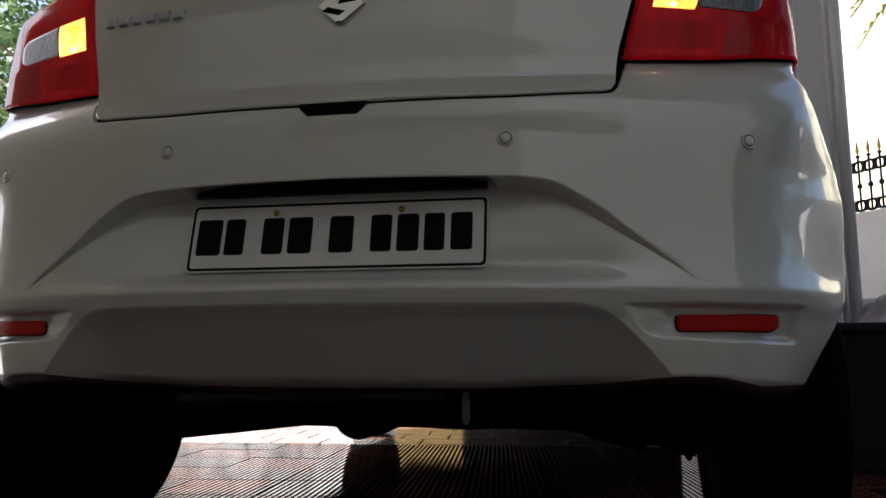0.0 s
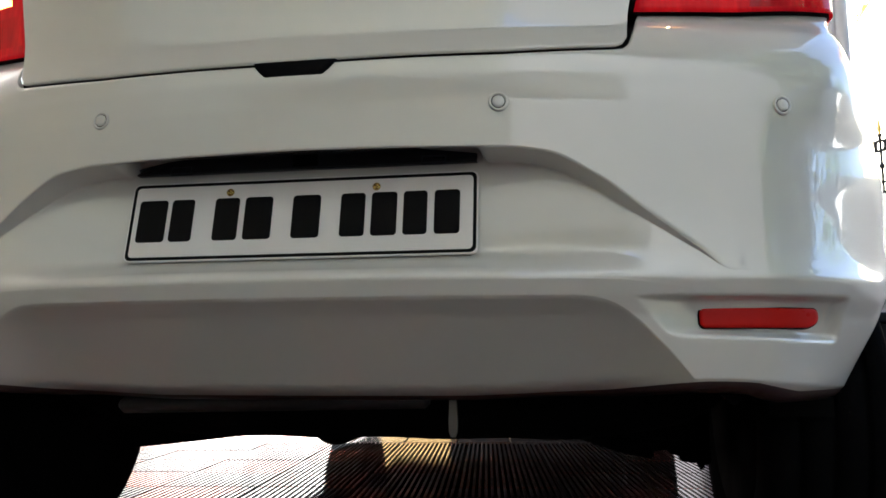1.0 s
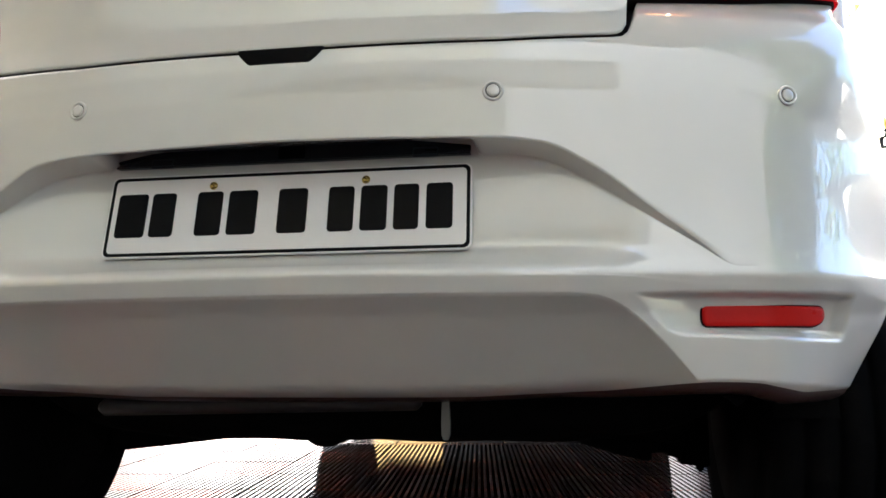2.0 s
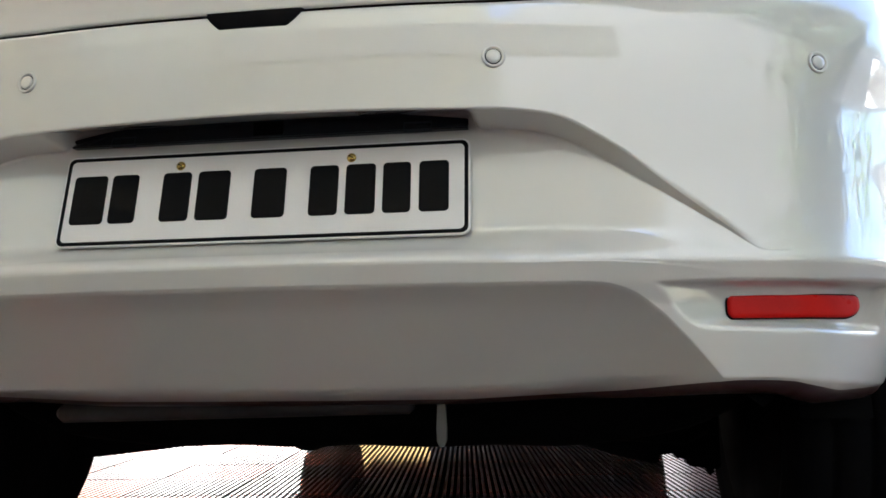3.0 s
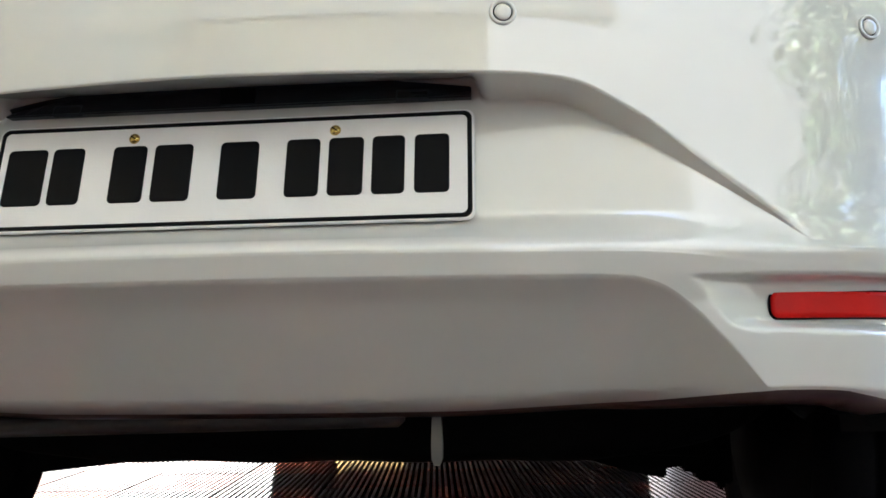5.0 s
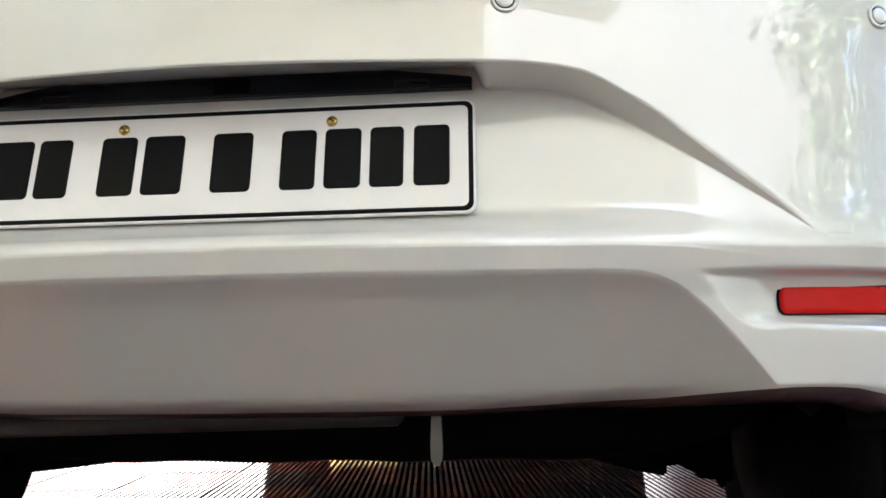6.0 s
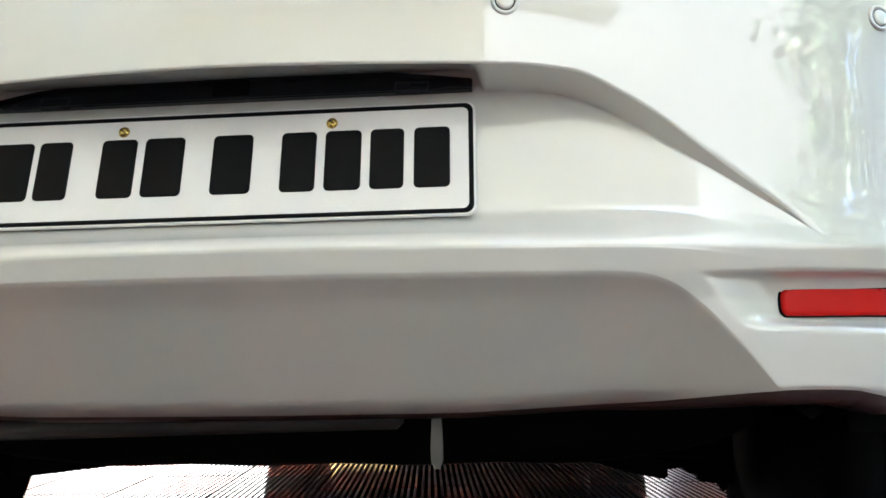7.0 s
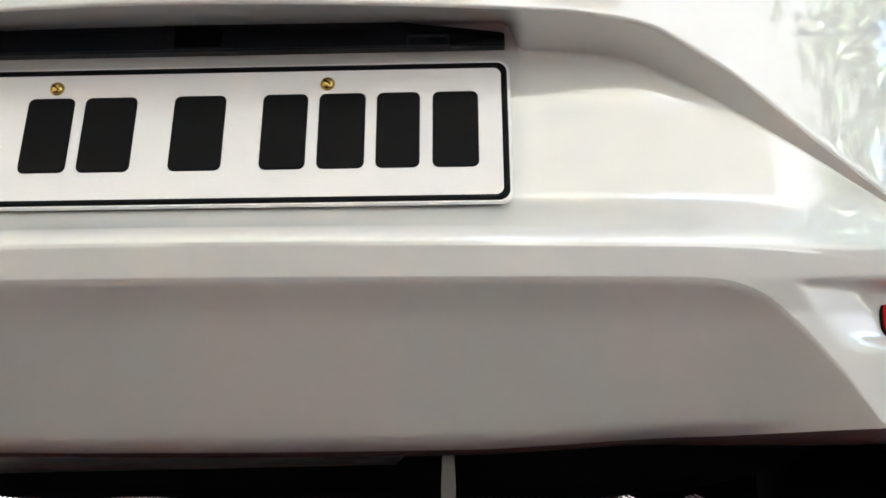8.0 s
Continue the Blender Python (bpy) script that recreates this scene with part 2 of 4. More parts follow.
def smooth_interp(x, xs, ys, width=0.012):
    """Interpolates and rounds the corners of the polyline."""
    k = np.linspace(-1.5, 1.5, 9)
    w = np.exp(-k * k)
    return sum(wi * np.interp(x + ki * width, xs, ys) for wi, ki in zip(w, k)) / w.sum()


def step(a, b, x):
    t = np.clip((x - a) / (b - a), 0, 1)
    return t * t * (3 - 2 * t)


# ---- the car's plan line: rear face, rounded corner, flank ----
BOW, TAIL = 0.25, -0.056
CORNER_AT, S_MAX = 0.61, 1.154
BEND_AT, BEND_LEN = 0.616, 0.026       # a tighter bend where the rear face turns into the corner


def plan(s, k=0.0, bend=0.0):
    """Place and outward normal on the plan line at the signed length s from its middle; k: 0 at bumper height, 1 at lamp height;
    bend: how much of the tighter bend there is."""
    s, k, bend = np.asarray(s, float), np.asarray(k, float), np.asarray(bend, float)
    at = BEND_AT + 0.136 * k
    end = np.radians(86 - 6 * k)
    head = np.arctan(2 * BOW * at)
    turn = np.radians(0.03 + 9.0 * bend)
    r1, r2 = BEND_LEN / turn, 0.335 - 0.235 * k + 0.045 * bend
    a, sg = np.abs(s), np.where(s < 0, -1.0, 1.0)
    x1, y1, h1 = a, TAIL + BOW * a * a, np.arctan(2 * BOW * a)
    h2 = head + np.clip(a - at, 0, BEND_LEN) / r1
    h3 = np.minimum(head + turn + np.clip(a - at - BEND_LEN, 0, None) / r2, end)
    h = np.where(a < at + BEND_LEN, h2, h3)
    length = BEND_LEN + r2 * (end - head - turn)
    mid = np.minimum(h, head + turn)
    x2 = at + r1 * (np.sin(mid) - np.sin(head)) + r2 * (np.sin(h) - np.sin(mid))
    y2 = TAIL + BOW * at * at + r1 * (np.cos(head) - np.cos(mid)) + r2 * (np.cos(mid) - np.cos(h))
    rest = np.clip(a - at - length, 0, None)
    x2, y2 = x2 + rest * np.cos(end), y2 + rest * np.sin(end)
    rear = a < at
    x, y, h = np.where(rear, x1, x2), np.where(rear, y1, y2), np.where(rear, h1, h)
    return x * sg, y, np.sin(h) * sg, -np.cos(h)


def bumper_shape(z):
    """How far the plan is drawn towards lamp height at z, and how much of the tighter bend it has."""
    k = step(0.60, 0.80, z)
    return k, 1 - k


OFF_Z = [0.24, 0.29, 0.38, 0.402, 0.427, 0.448, 0.475, 0.51, 0.53, 0.56, 0.60, 0.66, 0.70, 0.73, 0.75, 0.775, 0.795, 0.808, 0.9, 1.0]
OFF_D = [-0.004, 0.0, 0.010, 0.018, 0.024, 0.0185, 0.0145, 0.0115, 0.0105, 0.0100, 0.0097, 0.0086, 0.0052, 0.0, -0.007, -0.021, -0.038, -0.050, -0.05, -0.065]
FLANK_Z = [0.28, 0.33, 0.37, 0.40, 0.415, 0.43, 0.45, 0.49, 0.55, 0.60, 0.65, 0.70, 0.73, 0.76, 0.80, 0.85]
FLANK_D = [0.014, 0.017, 0.02, 0.017, 0.012, 0.006, 0.0003, 0.0069, 0.0173, 0.0192, 0.0042, -0.0235, -0.0404, -0.052, -0.037, -0.028]
AXLE_Y, AXLE_Z, ARCH_R = 0.49, 0.239, 0.325
FLOOR_Z = -0.058                      # the paving, below the car's own zero


def soffit_top(x):
    return smooth_interp(np.abs(x), [0, 0.21, 0.30, 0.345, 0.363, 0.42, 0.481, 0.533, 0.565, 2.0], [0.600, 0.598, 0.5972, 0.5915, 0.5862, 0.5525, 0.504, 0.464, 0.437, 0.437], 0.012)


def soffit_low(x):
    a = np.abs(x)
    z = smooth_interp(a, [0, 0.25, 0.295, 0.326, 0.348, 0.370, 0.408, 0.455, 0.481, 0.508, 0.534, 0.565, 2.0], [0.593, 0.592, 0.5905, 0.5860, 0.5795, 0.568, 0.5445, 0.511, 0.4945, 0.477, 0.460, 0.4355, 0.4355], 0.009)
    return z + 0.026 * (1 - step(0.2505, 0.262, a))


def arch_line(x):
    a = np.abs(x)
    z = smooth_interp(a, [0, 0.37, 0.398, 0.418, 0.433, 0.447, 0.4617, 0.4725, 0.489, 0.502, 0.526, 0.545, 0.7], [0.4035, 0.4035, 0.4018, 0.3965, 0.3895, 0.3795, 0.3675, 0.356, 0.3395, 0.325, 0.296, 0.272, 0.25], 0.008)
    return np.maximum(z, bumper_low(x) + 0.003)


def bumper_low(x):
    return smooth_interp(np.abs(x), [0, 0.25, 0.44, 0.53, 0.59, 0.63, 0.70, 0.76, 2.0], [0.273, 0.273, 0.281, 0.2945, 0.2935, 0.2895, 0.284, 0.279, 0.279], 0.02)


def bumper_high(x):
    a = np.abs(x)
    return np.interp(a, [0, 0.29, 0.44, 0.452, 0.460, 0.466, 0.480, 0.489, 0.62, 0.80, 2.0], [0.722, 0.727, 0.735, 0.737, 0.744, 0.756, 0.788, 0.806, 0.814, 0.832, 0.845])


def recess_y(x, z):
    a = np.abs(x)
    low = np.clip((0.468 - z) / 0.037, 0, None)
    wall = 0.011 - 0.004 * step(0.27, 0.38, a) + 0.020 * step(0.44, 0.56, a)
    reach = np.clip(wall + 0.053 - BOW * a * a, 0.004, None)       # from the wall out to the crease
    return wall + (z - 0.575) * 0.20 - 1.15 * reach * low ** 2.0


def pocket(x, z):
    """How deep the pocket round a reflector is."""
    a = np.abs(x)
    k = smooth_interp(a - 0.447 - (0.403 - z) * 0.95, [-1, 0.0, 0.062, 1], [0, 0, 1, 1], 0.005)
    m = k * (1 - step(0.722, 0.733, a)) * step(0.343, 0.354, z - 0.008 * step(0.75, 0.5, a)) * (1 - step(0.3975, 0.4035, z))
    return 0.017 * m


def bumper_point(s, z, recessed):
    """Places on the bumper's skin; recessed: below the plate recess's upper edge."""
    x, y, nx, ny = plan(s, *bumper_shape(z))
    ze = z - 0.042 * step(0.82, 0.97, np.abs(s)) * (1 - step(0.48, 0.60, z)) * step(0.30, 0.40, z)
    d = smooth_interp(ze, OFF_Z, OFF_D, 0.004)
    d = d - step(0.60, 0.86, np.abs(s)) * 0.038 * np.clip((0.43 - z) / 0.15, 0, 1.4) ** 1.5
    d = d + step(0.70, 0.95, np.abs(s)) * smooth_interp(z, FLANK_Z, FLANK_D, 0.012)
    d = d - 0.70 * np.clip(arch_line(x) - z, 0, None)
    d = d - pocket(x, z)
    d = d - 0.016 * (1 - step(0.40, 0.52, np.abs(x))) * np.clip((bumper_low(x) + 0.016 - z) / 0.016, 0, None) ** 2
    px, py = x + nx * d, y + ny * d
    ry = recess_y(x, z)
    mx = 0.5 * (py + ry + np.sqrt((py - ry) ** 2 + 0.004 ** 2))
    return px, np.where(recessed & (np.abs(s) < 0.6), mx, py), z


# ---- the car ----
car = thing("car", "white hatchback car with lit indicators parked on porch paving", "car")


def build_bumper():
    s_max = S_MAX
    fine = np.concatenate([np.linspace(0, 0.43, 74), np.linspace(0.435, 0.50, 24), np.linspace(0.505, 0.60, 20), np.linspace(0.603, 0.66, 24), np.linspace(0.664, 0.74, 16), np.linspace(0.747, s_max, 50)])
    s0 = np.concatenate([-fine[:0:-1], fine])
    x0 = plan(s0, 0.0, 1.0)[0]
    lo, ar, hi = bumper_low(x0), arch_line(x0), bumper_high(x0)
    si, so = soffit_low(x0), soffit_top(x0)
    crease = np.full_like(lo, 0.427)
    rows = []

    def band(a, b, n, end=False):
        for k in range(n + (1 if end else 0)):
            rows.append(a + (b - a) * k / n)
    band(lo, ar, 22)
    band(ar, crease, 46)
    mark = len(rows)
    band(crease, si, 26)
    mark2 = len(rows)
    RISE = [0, 0.025, 0.08, 0.25, 0.5, 0.75, 0.9, 0.965]
    for q in RISE:
        rows.append(si + (so - si) * q)
    mark3 = len(rows)
    band(so, hi, 34, True)
    pts = []
    sa = np.abs(s0)
    sg = np.sign(s0)
    for i, z in enumerate(rows):
        # the flank ends at the wheel arch
        reach = np.clip(ARCH_R ** 2 - (z - AXLE_Z) ** 2, 0, None)
        y_end = np.minimum(AXLE_Y - np.sqrt(reach), 0.46)
        near, far = np.full_like(z, 0.4), np.full_like(z, 1.8)
        for _ in range(40):
            half = 0.5 * (near + far)
            short = plan(half, *bumper_shape(z))[1] < y_end
            near, far = np.where(short, half, near), np.where(short, far, half)
        s_end = near
        s = np.where(sa > CORNER_AT, sg * (CORNER_AT + (sa - CORNER_AT) * (s_end - CORNER_AT) / (s_max - CORNER_AT)), s0)
        if mark2 <= i < mark3:
            f = RISE[i - mark2]
            a = np.stack(bumper_point(s, si, np.ones_like(s, bool)), 1)
            b = np.stack(bumper_point(s, so, np.zeros_like(s, bool)), 1)
            pts.append(a + (b - a) * f)
        else:
            pts.append(np.stack(bumper_point(s, z, np.full(s.shape, mark - 4 <= i < mark2)), 1))
    # the lower edge rolls under and runs forward
    _, _, nx, ny = plan(s0, 0.0, 1.0)
    under = []
    for fwd, down in ((0.085, -0.004), (0.05, -0.017), (0.03, -0.0215), (0.018, -0.019), (0.009, -0.013), (0.003, -0.006)):
        p = pts[0].copy()
        p[:, 0] -= nx * fwd
        p[:, 1] -= ny * fwd
        p[:, 2] += down * (0.35 + 0.40 * step(0.36, 0.56, np.abs(x0)))
        under.append(p)
    # the upper edge turns inwards
    top = []
    for back, up in ((0.002, 0.0010), (0.010, 0.0002)):
        p = pts[-1].copy()
        p[:, 0] -= nx * back
        p[:, 1] -= ny * back
        p[:, 2] += up
        top.append(p)
    # the rolled underside is split off to carry the painted shade
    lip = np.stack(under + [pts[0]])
    mesh_part("underlip", lip.reshape(-1, 3), grid_faces(*lip.shape[:2]), lip_mat, car, "lower lip of the bumper, floor shade painted in brown grey")
    all_rows = pts + top
    # wheel-side ends turn inwards
    grid = np.stack(all_rows)
    left, right = grid[:, :1].copy(), grid[:, -1:].copy()
    left[..., 0] += 0.03
    right[..., 0] -= 0.03
    grid = np.concatenate([left, grid, right], 1)
    return mesh_part("bumper", grid.reshape(-1, 3), grid_faces(grid.shape[0], grid.shape[1]), paint, car, "glossy white pearl rear bumper with a moulded plate recess")


bumper = build_bumper()

GATE_Z = [0.72, 0.74, 0.77, 0.80, 0.92, 1.0, 1.05, 1.10]
GATE_D = [0.001, -0.004, -0.013, -0.018, -0.032, -0.048, -0.068, -0.105]
GATE_X = [0.4565, 0.460, 0.4635, 0.469, 0.503, 0.528, 0.543, 0.556]


def skin(s, z, zs, ds):
    x, y, nx, ny = plan(s)
    d = smooth_interp(z, zs, ds, 0.006)
    return np.stack(np.broadcast_arrays(x + nx * d, y + ny * d, z), -1)


def build_tailgate():
    cols = np.linspace(-1, 1, 121)
    rows = []
    n = 60
    for i in range(n):
        f = i / (n - 1)
        half = np.interp(0.735 + f * 0.36, GATE_Z, GATE_X)
        x = cols * half
        z_low = np.interp(np.abs(x), [0, 0.29, 0.44, 0.4465, 0.452, 0.456, 0.46], [0.7275, 0.7325, 0.7405, 0.742, 0.7455, 0.751, 0.758])
        z = z_low + (1.095 - z_low) * f
        rows.append(skin(x, z, GATE_Z, GATE_D))
    grid = np.stack(rows)
    rim = grid[:1].copy()
    rim[..., 1] += 0.0025
    grid = np.concatenate([rim, grid], 0)
    return mesh_part("tailgate", grid.reshape(-1, 3), grid_faces(*grid.shape[:2]), paint, car, "closed white tailgate with a black release notch")


tailgate = build_tailgate()


def build_inner_shell():
    """A black sheet whose colour stands in for shade behind the panel gaps."""
    s = np.linspace(-0.66, 0.66, 61)
    rows = []
    for z in np.linspace(0.30, 1.06, 58):
        x, y, nx, ny = plan(s)
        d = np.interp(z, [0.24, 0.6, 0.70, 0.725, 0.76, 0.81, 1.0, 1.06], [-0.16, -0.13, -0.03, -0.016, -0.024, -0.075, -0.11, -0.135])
        rows.append(np.stack([x + nx * d, y + ny * d, np.full_like(x, z)], 1))
    grid = np.stack(rows)
    return mesh_part("inner_panel", grid.reshape(-1, 3), grid_faces(*grid.shape[:2]), seam_black, car, "black sheet painted in for the shade behind the panel gaps")


build_inner_shell()

# release notch under the tailgate
notch = []
for zz, w, yy in ((0.7285, 0.060, -0.0585), (0.722, 0.058, -0.0600), (0.714, 0.051, -0.0608), (0.7075, 0.044, -0.0608), (0.7055, 0.040, -0.0605)):
    notch.append([(0.008 + w * u, yy + BOW * (0.008 + w * u) ** 2 + (0.006 if abs(u) == 1 else 0) + 0.0005, zz) for u in (-1, -0.96, -0.6, 0, 0.6, 0.96, 1)])
notch = np.array(notch)
mesh_part("release_handle", notch.reshape(-1, 3), grid_faces(5, 7), seam_black, tailgate, "black tailgate release recess")

# rear window, spoiler and roof come from the cabin shell further down


# ---- tail lamps ----
LAMP_Z = [0.80, 0.81, 0.9, 1.0, 1.06]
LAMP_D = [-0.037, -0.038, -0.043, -0.055, -0.075]


def build_lamp(side):
    lamp = new("tail_lamp")
    lamp.parent = car
    tagged(lamp, "wrap-round red tail lamp with a lit amber indicator")
    s_end = 1.12

    def edge_in(z):
        return np.interp(z, GATE_Z, GATE_X) + 0.007

    def z_at(s, f):
        low = np.interp(np.abs(s), [0.48, 0.62, 0.80, 1.1], [0.807, 0.813, 0.830, 0.845])
        top = np.interp(np.abs(s), [0.48, 0.62, 0.75, 0.95, 1.2], [1.085, 1.065, 1.03, 0.985, 0.95])
        return low + (top - low) * f

    def lens(name, u0, u1, f0, f1, mat, label, proud=0.0, parent=lamp, n=22, m=16, depth=0.0016, round_end=0.0):
        rows = []
        for f in np.linspace(f0, f1, m):
            zs = z_at(0.6, f)
            a = edge_in(zs)
            g = 2 * (f - f0) / (f1 - f0) - 1
            s = a + (s_end - a) * np.linspace(u0, u1 - round_end * g ** 4, n)
            z = z_at(s, f)
            x, y, nx, ny = plan(s, 1.0)
            d = smooth_interp(z, LAMP_Z, LAMP_D, 0.01) + proud - 0.025 * step(0.70, 0.90, s)
            rows.append(np.stack([side * (x + nx * d), y + ny * d, z], 1))
        g = np.stack(rows)
        if not depth:
            return mesh_part(name, g.reshape(-1, 3), grid_faces(*g.shape[:2], flip=side < 0), mat, parent, label)
        inn = g.copy()
        inn[..., 1] += depth
        ring = np.concatenate([inn[:1], g, inn[-1:]], 0)
        lft, rgt = ring[:, :1].copy(), ring[:, -1:].copy()
        lft[..., 1] += depth
        rgt[..., 1] += depth
        ring = np.concatenate([lft, ring, rgt], 1)
        return mesh_part(name, ring.reshape(-1, 3), grid_faces(*ring.shape[:2], flip=side < 0), mat, parent, label)

    # Black strip behind the lens gives the gap its shade as colour.
    lens("gasket", -0.012, 1, -0.012, 1.01, seam_black, "black strip painted in for the dark gap round the lens", proud=-0.006, n=50, m=26, depth=0.03)
    lens("lens", 0, 1, 0, 1, lens_red, "glossy red lens with fine ribs", n=50, m=26, depth=0.002)
    lens("stop_lens", 0.022, 0.235, 0.075, 0.275, lens_stop, "darker ribbed stop lamp lens", proud=0.0002, n=24, m=14, depth=0.0, round_end=0.01)
    lens("outer_lens", 0.262, 1, 0.03, 0.355, lens_deep, "deep burgundy outer lens", proud=0.0002, n=34, m=14, depth=0.0)
    lens("outer_lens", 0.372, 1, 0.356, 0.98, lens_deep, "deep burgundy outer lens", proud=0.0002, n=30, m=20, depth=0.0)
    lens("reversing_lens", 0.172, 0.352, 0.375, 0.640, lens_clear, "clear fluted reversing lens", proud=0.0004, depth=0.0003, round_end=0.03)
    ind = lens("indicator", 0.050, 0.170, 0.355, 0.635, lamp_amber, "lit amber indicator", proud=0.0004, depth=0.0003, round_end=0.006)
    zb = float(z_at(0.6, 0.385))
    sb = float(edge_in(zb)) + (s_end - float(edge_in(zb))) * 0.105
    x, y, nx, ny = (float(q) for q in plan(sb, 1.0))
    d = float(smooth_interp(np.array([zb]), LAMP_Z, LAMP_D, 0.01)[0])
    v, f = lathe([(0.0045, 0.0), (0.0036, 0.0014), (0.002, 0.0022), (0.0003, 0.0026)], 20, "Y", (side * (x + nx * d), y + ny * d, zb))
    mesh_part("bulb", v, f, lamp_core, ind, "glowing bulb")
    return lamp


build_lamp(1)
build_lamp(-1)


# ---- parking sensors ----
def build_sensor(s, z):
    p, along, up = (Vector([float(v[0]) for v in bumper_point(np.array([s + a]), np.array([z + b]), np.array([False]))]) for a, b in ((0, 0), (0.004, 0), (0, 0.004)))
    n = (along - p).cross(up - p).normalized()
    ob = new("parking_sensor")
    ob.parent = car
    ob.matrix_world = look(tuple(p), tuple(p + n))
    tagged(ob, "white round parking sensor in a raised ring")
    # look() points -z outwards
    v, f = lathe([(0.0135, 0.002), (0.0135, -0.0005), (0.0130, -0.0016), (0.0118, -0.0022), (0.0103, -0.0018), (0.0095, -0.0006), (0.0093, 0.002)], 32)
    mesh_part("ring", v, f, paint, ob)
    # flat black ring in place of the shade between ring and face
    v, f = lathe([(0.0094, 0.0), (0.0082, -0.00012)], 28)
    mesh_part("gap", v, f, seam_black, ob, "thin dark gap")
    v, f = lathe([(0.0083, 0.002), (0.0083, -0.0014), (0.0078, -0.0021), (0.004, -0.0025), (0.0001, -0.0026)], 28)
    mesh_part("face", v, f, paint, ob)


for s, z in ((-0.660, 0.661), (-0.283, 0.664), (0.284, 0.659), (0.659, 0.661)):
    build_sensor(s, z)


# ---- reflectors ----
def build_reflector(side):
    def block(name, grow, sink, mat, parent, label):
        rows = []
        for f in 0.5 - 0.5 * np.cos(np.linspace(0, math.pi, 15)):
            z = 0.3625 - grow + (0.0255 + 2 * grow) * f
            trim = 0.0065 * (abs(f - 0.5) * 2) ** 5
            s0, s1 = 0.537 - grow, 0.712 + grow
            s = np.linspace(s0 + trim, s1 - trim - 0.016 * max(0.0, 1 - f / 0.55) ** 2, 30)
            x, y, nx, ny = plan(s, 0.0, 1.0)
            d = -0.0035 * (0.712 - s) / 0.175 - 0.0016 * (abs(f - 0.5) * 2) ** 8 - sink
            rows.append(np.stack([side * (x + nx * d), y + ny * d, np.full_like(x, z)], 1))
        g = np.stack(rows)
        back = g.copy()
        back[..., 1] += 0.016
        ring = np.concatenate([back[:1], g, back[-1:]], 0)
        lft, rgt = ring[:, :1].copy(), ring[:, -1:].copy()
        lft[..., 1] += 0.016
        rgt[..., 1] += 0.016
        ring = np.concatenate([lft, ring, rgt], 1)
        return mesh_part(name, ring.reshape(-1, 3), grid_faces(*ring.shape[:2], flip=side < 0), mat, parent, label)
    ob = block("reflector", 0.0, 0.0, reflector_red, car, "slim red plastic reflector in its pocket")
    # Black rim in place of the shade round the reflector's seat.
    block("gasket", 0.0016, 0.0014, seam_black, ob, "thin black strip painted in for the reflector's rim gap")


build_reflector(1)
build_reflector(-1)


# ---- number plate ----
plate = new("number_plate")
plate.parent = car
tagged(plate, "white embossed number plate with black border and black bars")
PLATE_TILT = math.degrees(math.atan(0.0215 / 0.110))
# local x along the plate, z up in its plane, -y towards the viewer
plate.matrix_world = pose(0, -0.0107, 0.520, -PLATE_TILT)


def rounded(w, h, r, n=7):
    pts = []
    for cx, cz, a0 in ((w - r, h - r, 0), (-w + r, h - r, 90), (-w + r, -h + r, 180), (w - r, -h + r, 270)):
        pts += [(cx + r * math.cos(radians(a0 + 90 * k / n)), cz + r * math.sin(radians(a0 + 90 * k / n))) for k in range(n + 1)]
    return pts


def slab(outline, y0, y1, edge=0.0):
    """A plate of that outline between two depths, its front edge rounded."""
    n = len(outline)
    c = Vector((sum(p[0] for p in outline) / n, sum(p[1] for p in outline) / n))
    inner = [tuple(c + (Vector(p) - c) - (Vector(p) - c).normalized() * edge) for p in outline]
    verts = [(p[0], y1, p[1]) for p in outline] + [(p[0], y0 + edge, p[1]) for p in outline] + [(p[0], y0, p[1]) for p in inner]
    faces = [(k, (k + 1) % n, n + (k + 1) % n, n + k) for k in range(n)] + [(n + k, n + (k + 1) % n, 2 * n + (k + 1) % n, 2 * n + k) for k in range(n)]
    faces.append(tuple(range(2 * n, 3 * n)))
    faces.append(tuple(range(n))[::-1])
    return verts, faces


def frame_ring(wo, ho, ro, wi, hi, ri, y0, y1):
    a, b = rounded(wo, ho, ro), rounded(wi, hi, ri)
    am = [((p[0] * 0.8 + q[0] * 0.2), (p[1] * 0.8 + q[1] * 0.2)) for p, q in zip(a, b)]
    bm_ = [((p[0] * 0.2 + q[0] * 0.8), (p[1] * 0.2 + q[1] * 0.8)) for p, q in zip(a, b)]
    n = len(a)
    verts = [(p[0], y1, p[1]) for p in a] + [(p[0], y0, p[1]) for p in am] + [(p[0], y0, p[1]) for p in bm_] + [(p[0], y1, p[1]) for p in b]
    faces = []
    for r in range(3):
        for k in range(n):
            faces.append((r * n + k, r * n + (k + 1) % n, (r + 1) * n + (k + 1) % n, (r + 1) * n + k))
    return verts, faces


v, f = slab(rounded(0.2538, 0.0602, 0.010), 0.0006, 0.0022, 0.0004)
mesh_part("backing", v, f, plate_alu, plate, "bare aluminium edge", smooth=False)
v, f = slab(rounded(0.2527, 0.0592, 0.009), -0.0006, 0.0008, 0.0004)
mesh_part("face", v, f, plate_white, plate, "white reflective face", smooth=False)
v, f = frame_ring(0.2514, 0.0581, 0.0085, 0.2462, 0.0529, 0.006, -0.0016, -0.0003)
mesh_part("border", v, f, ink_black, plate, "raised black border")
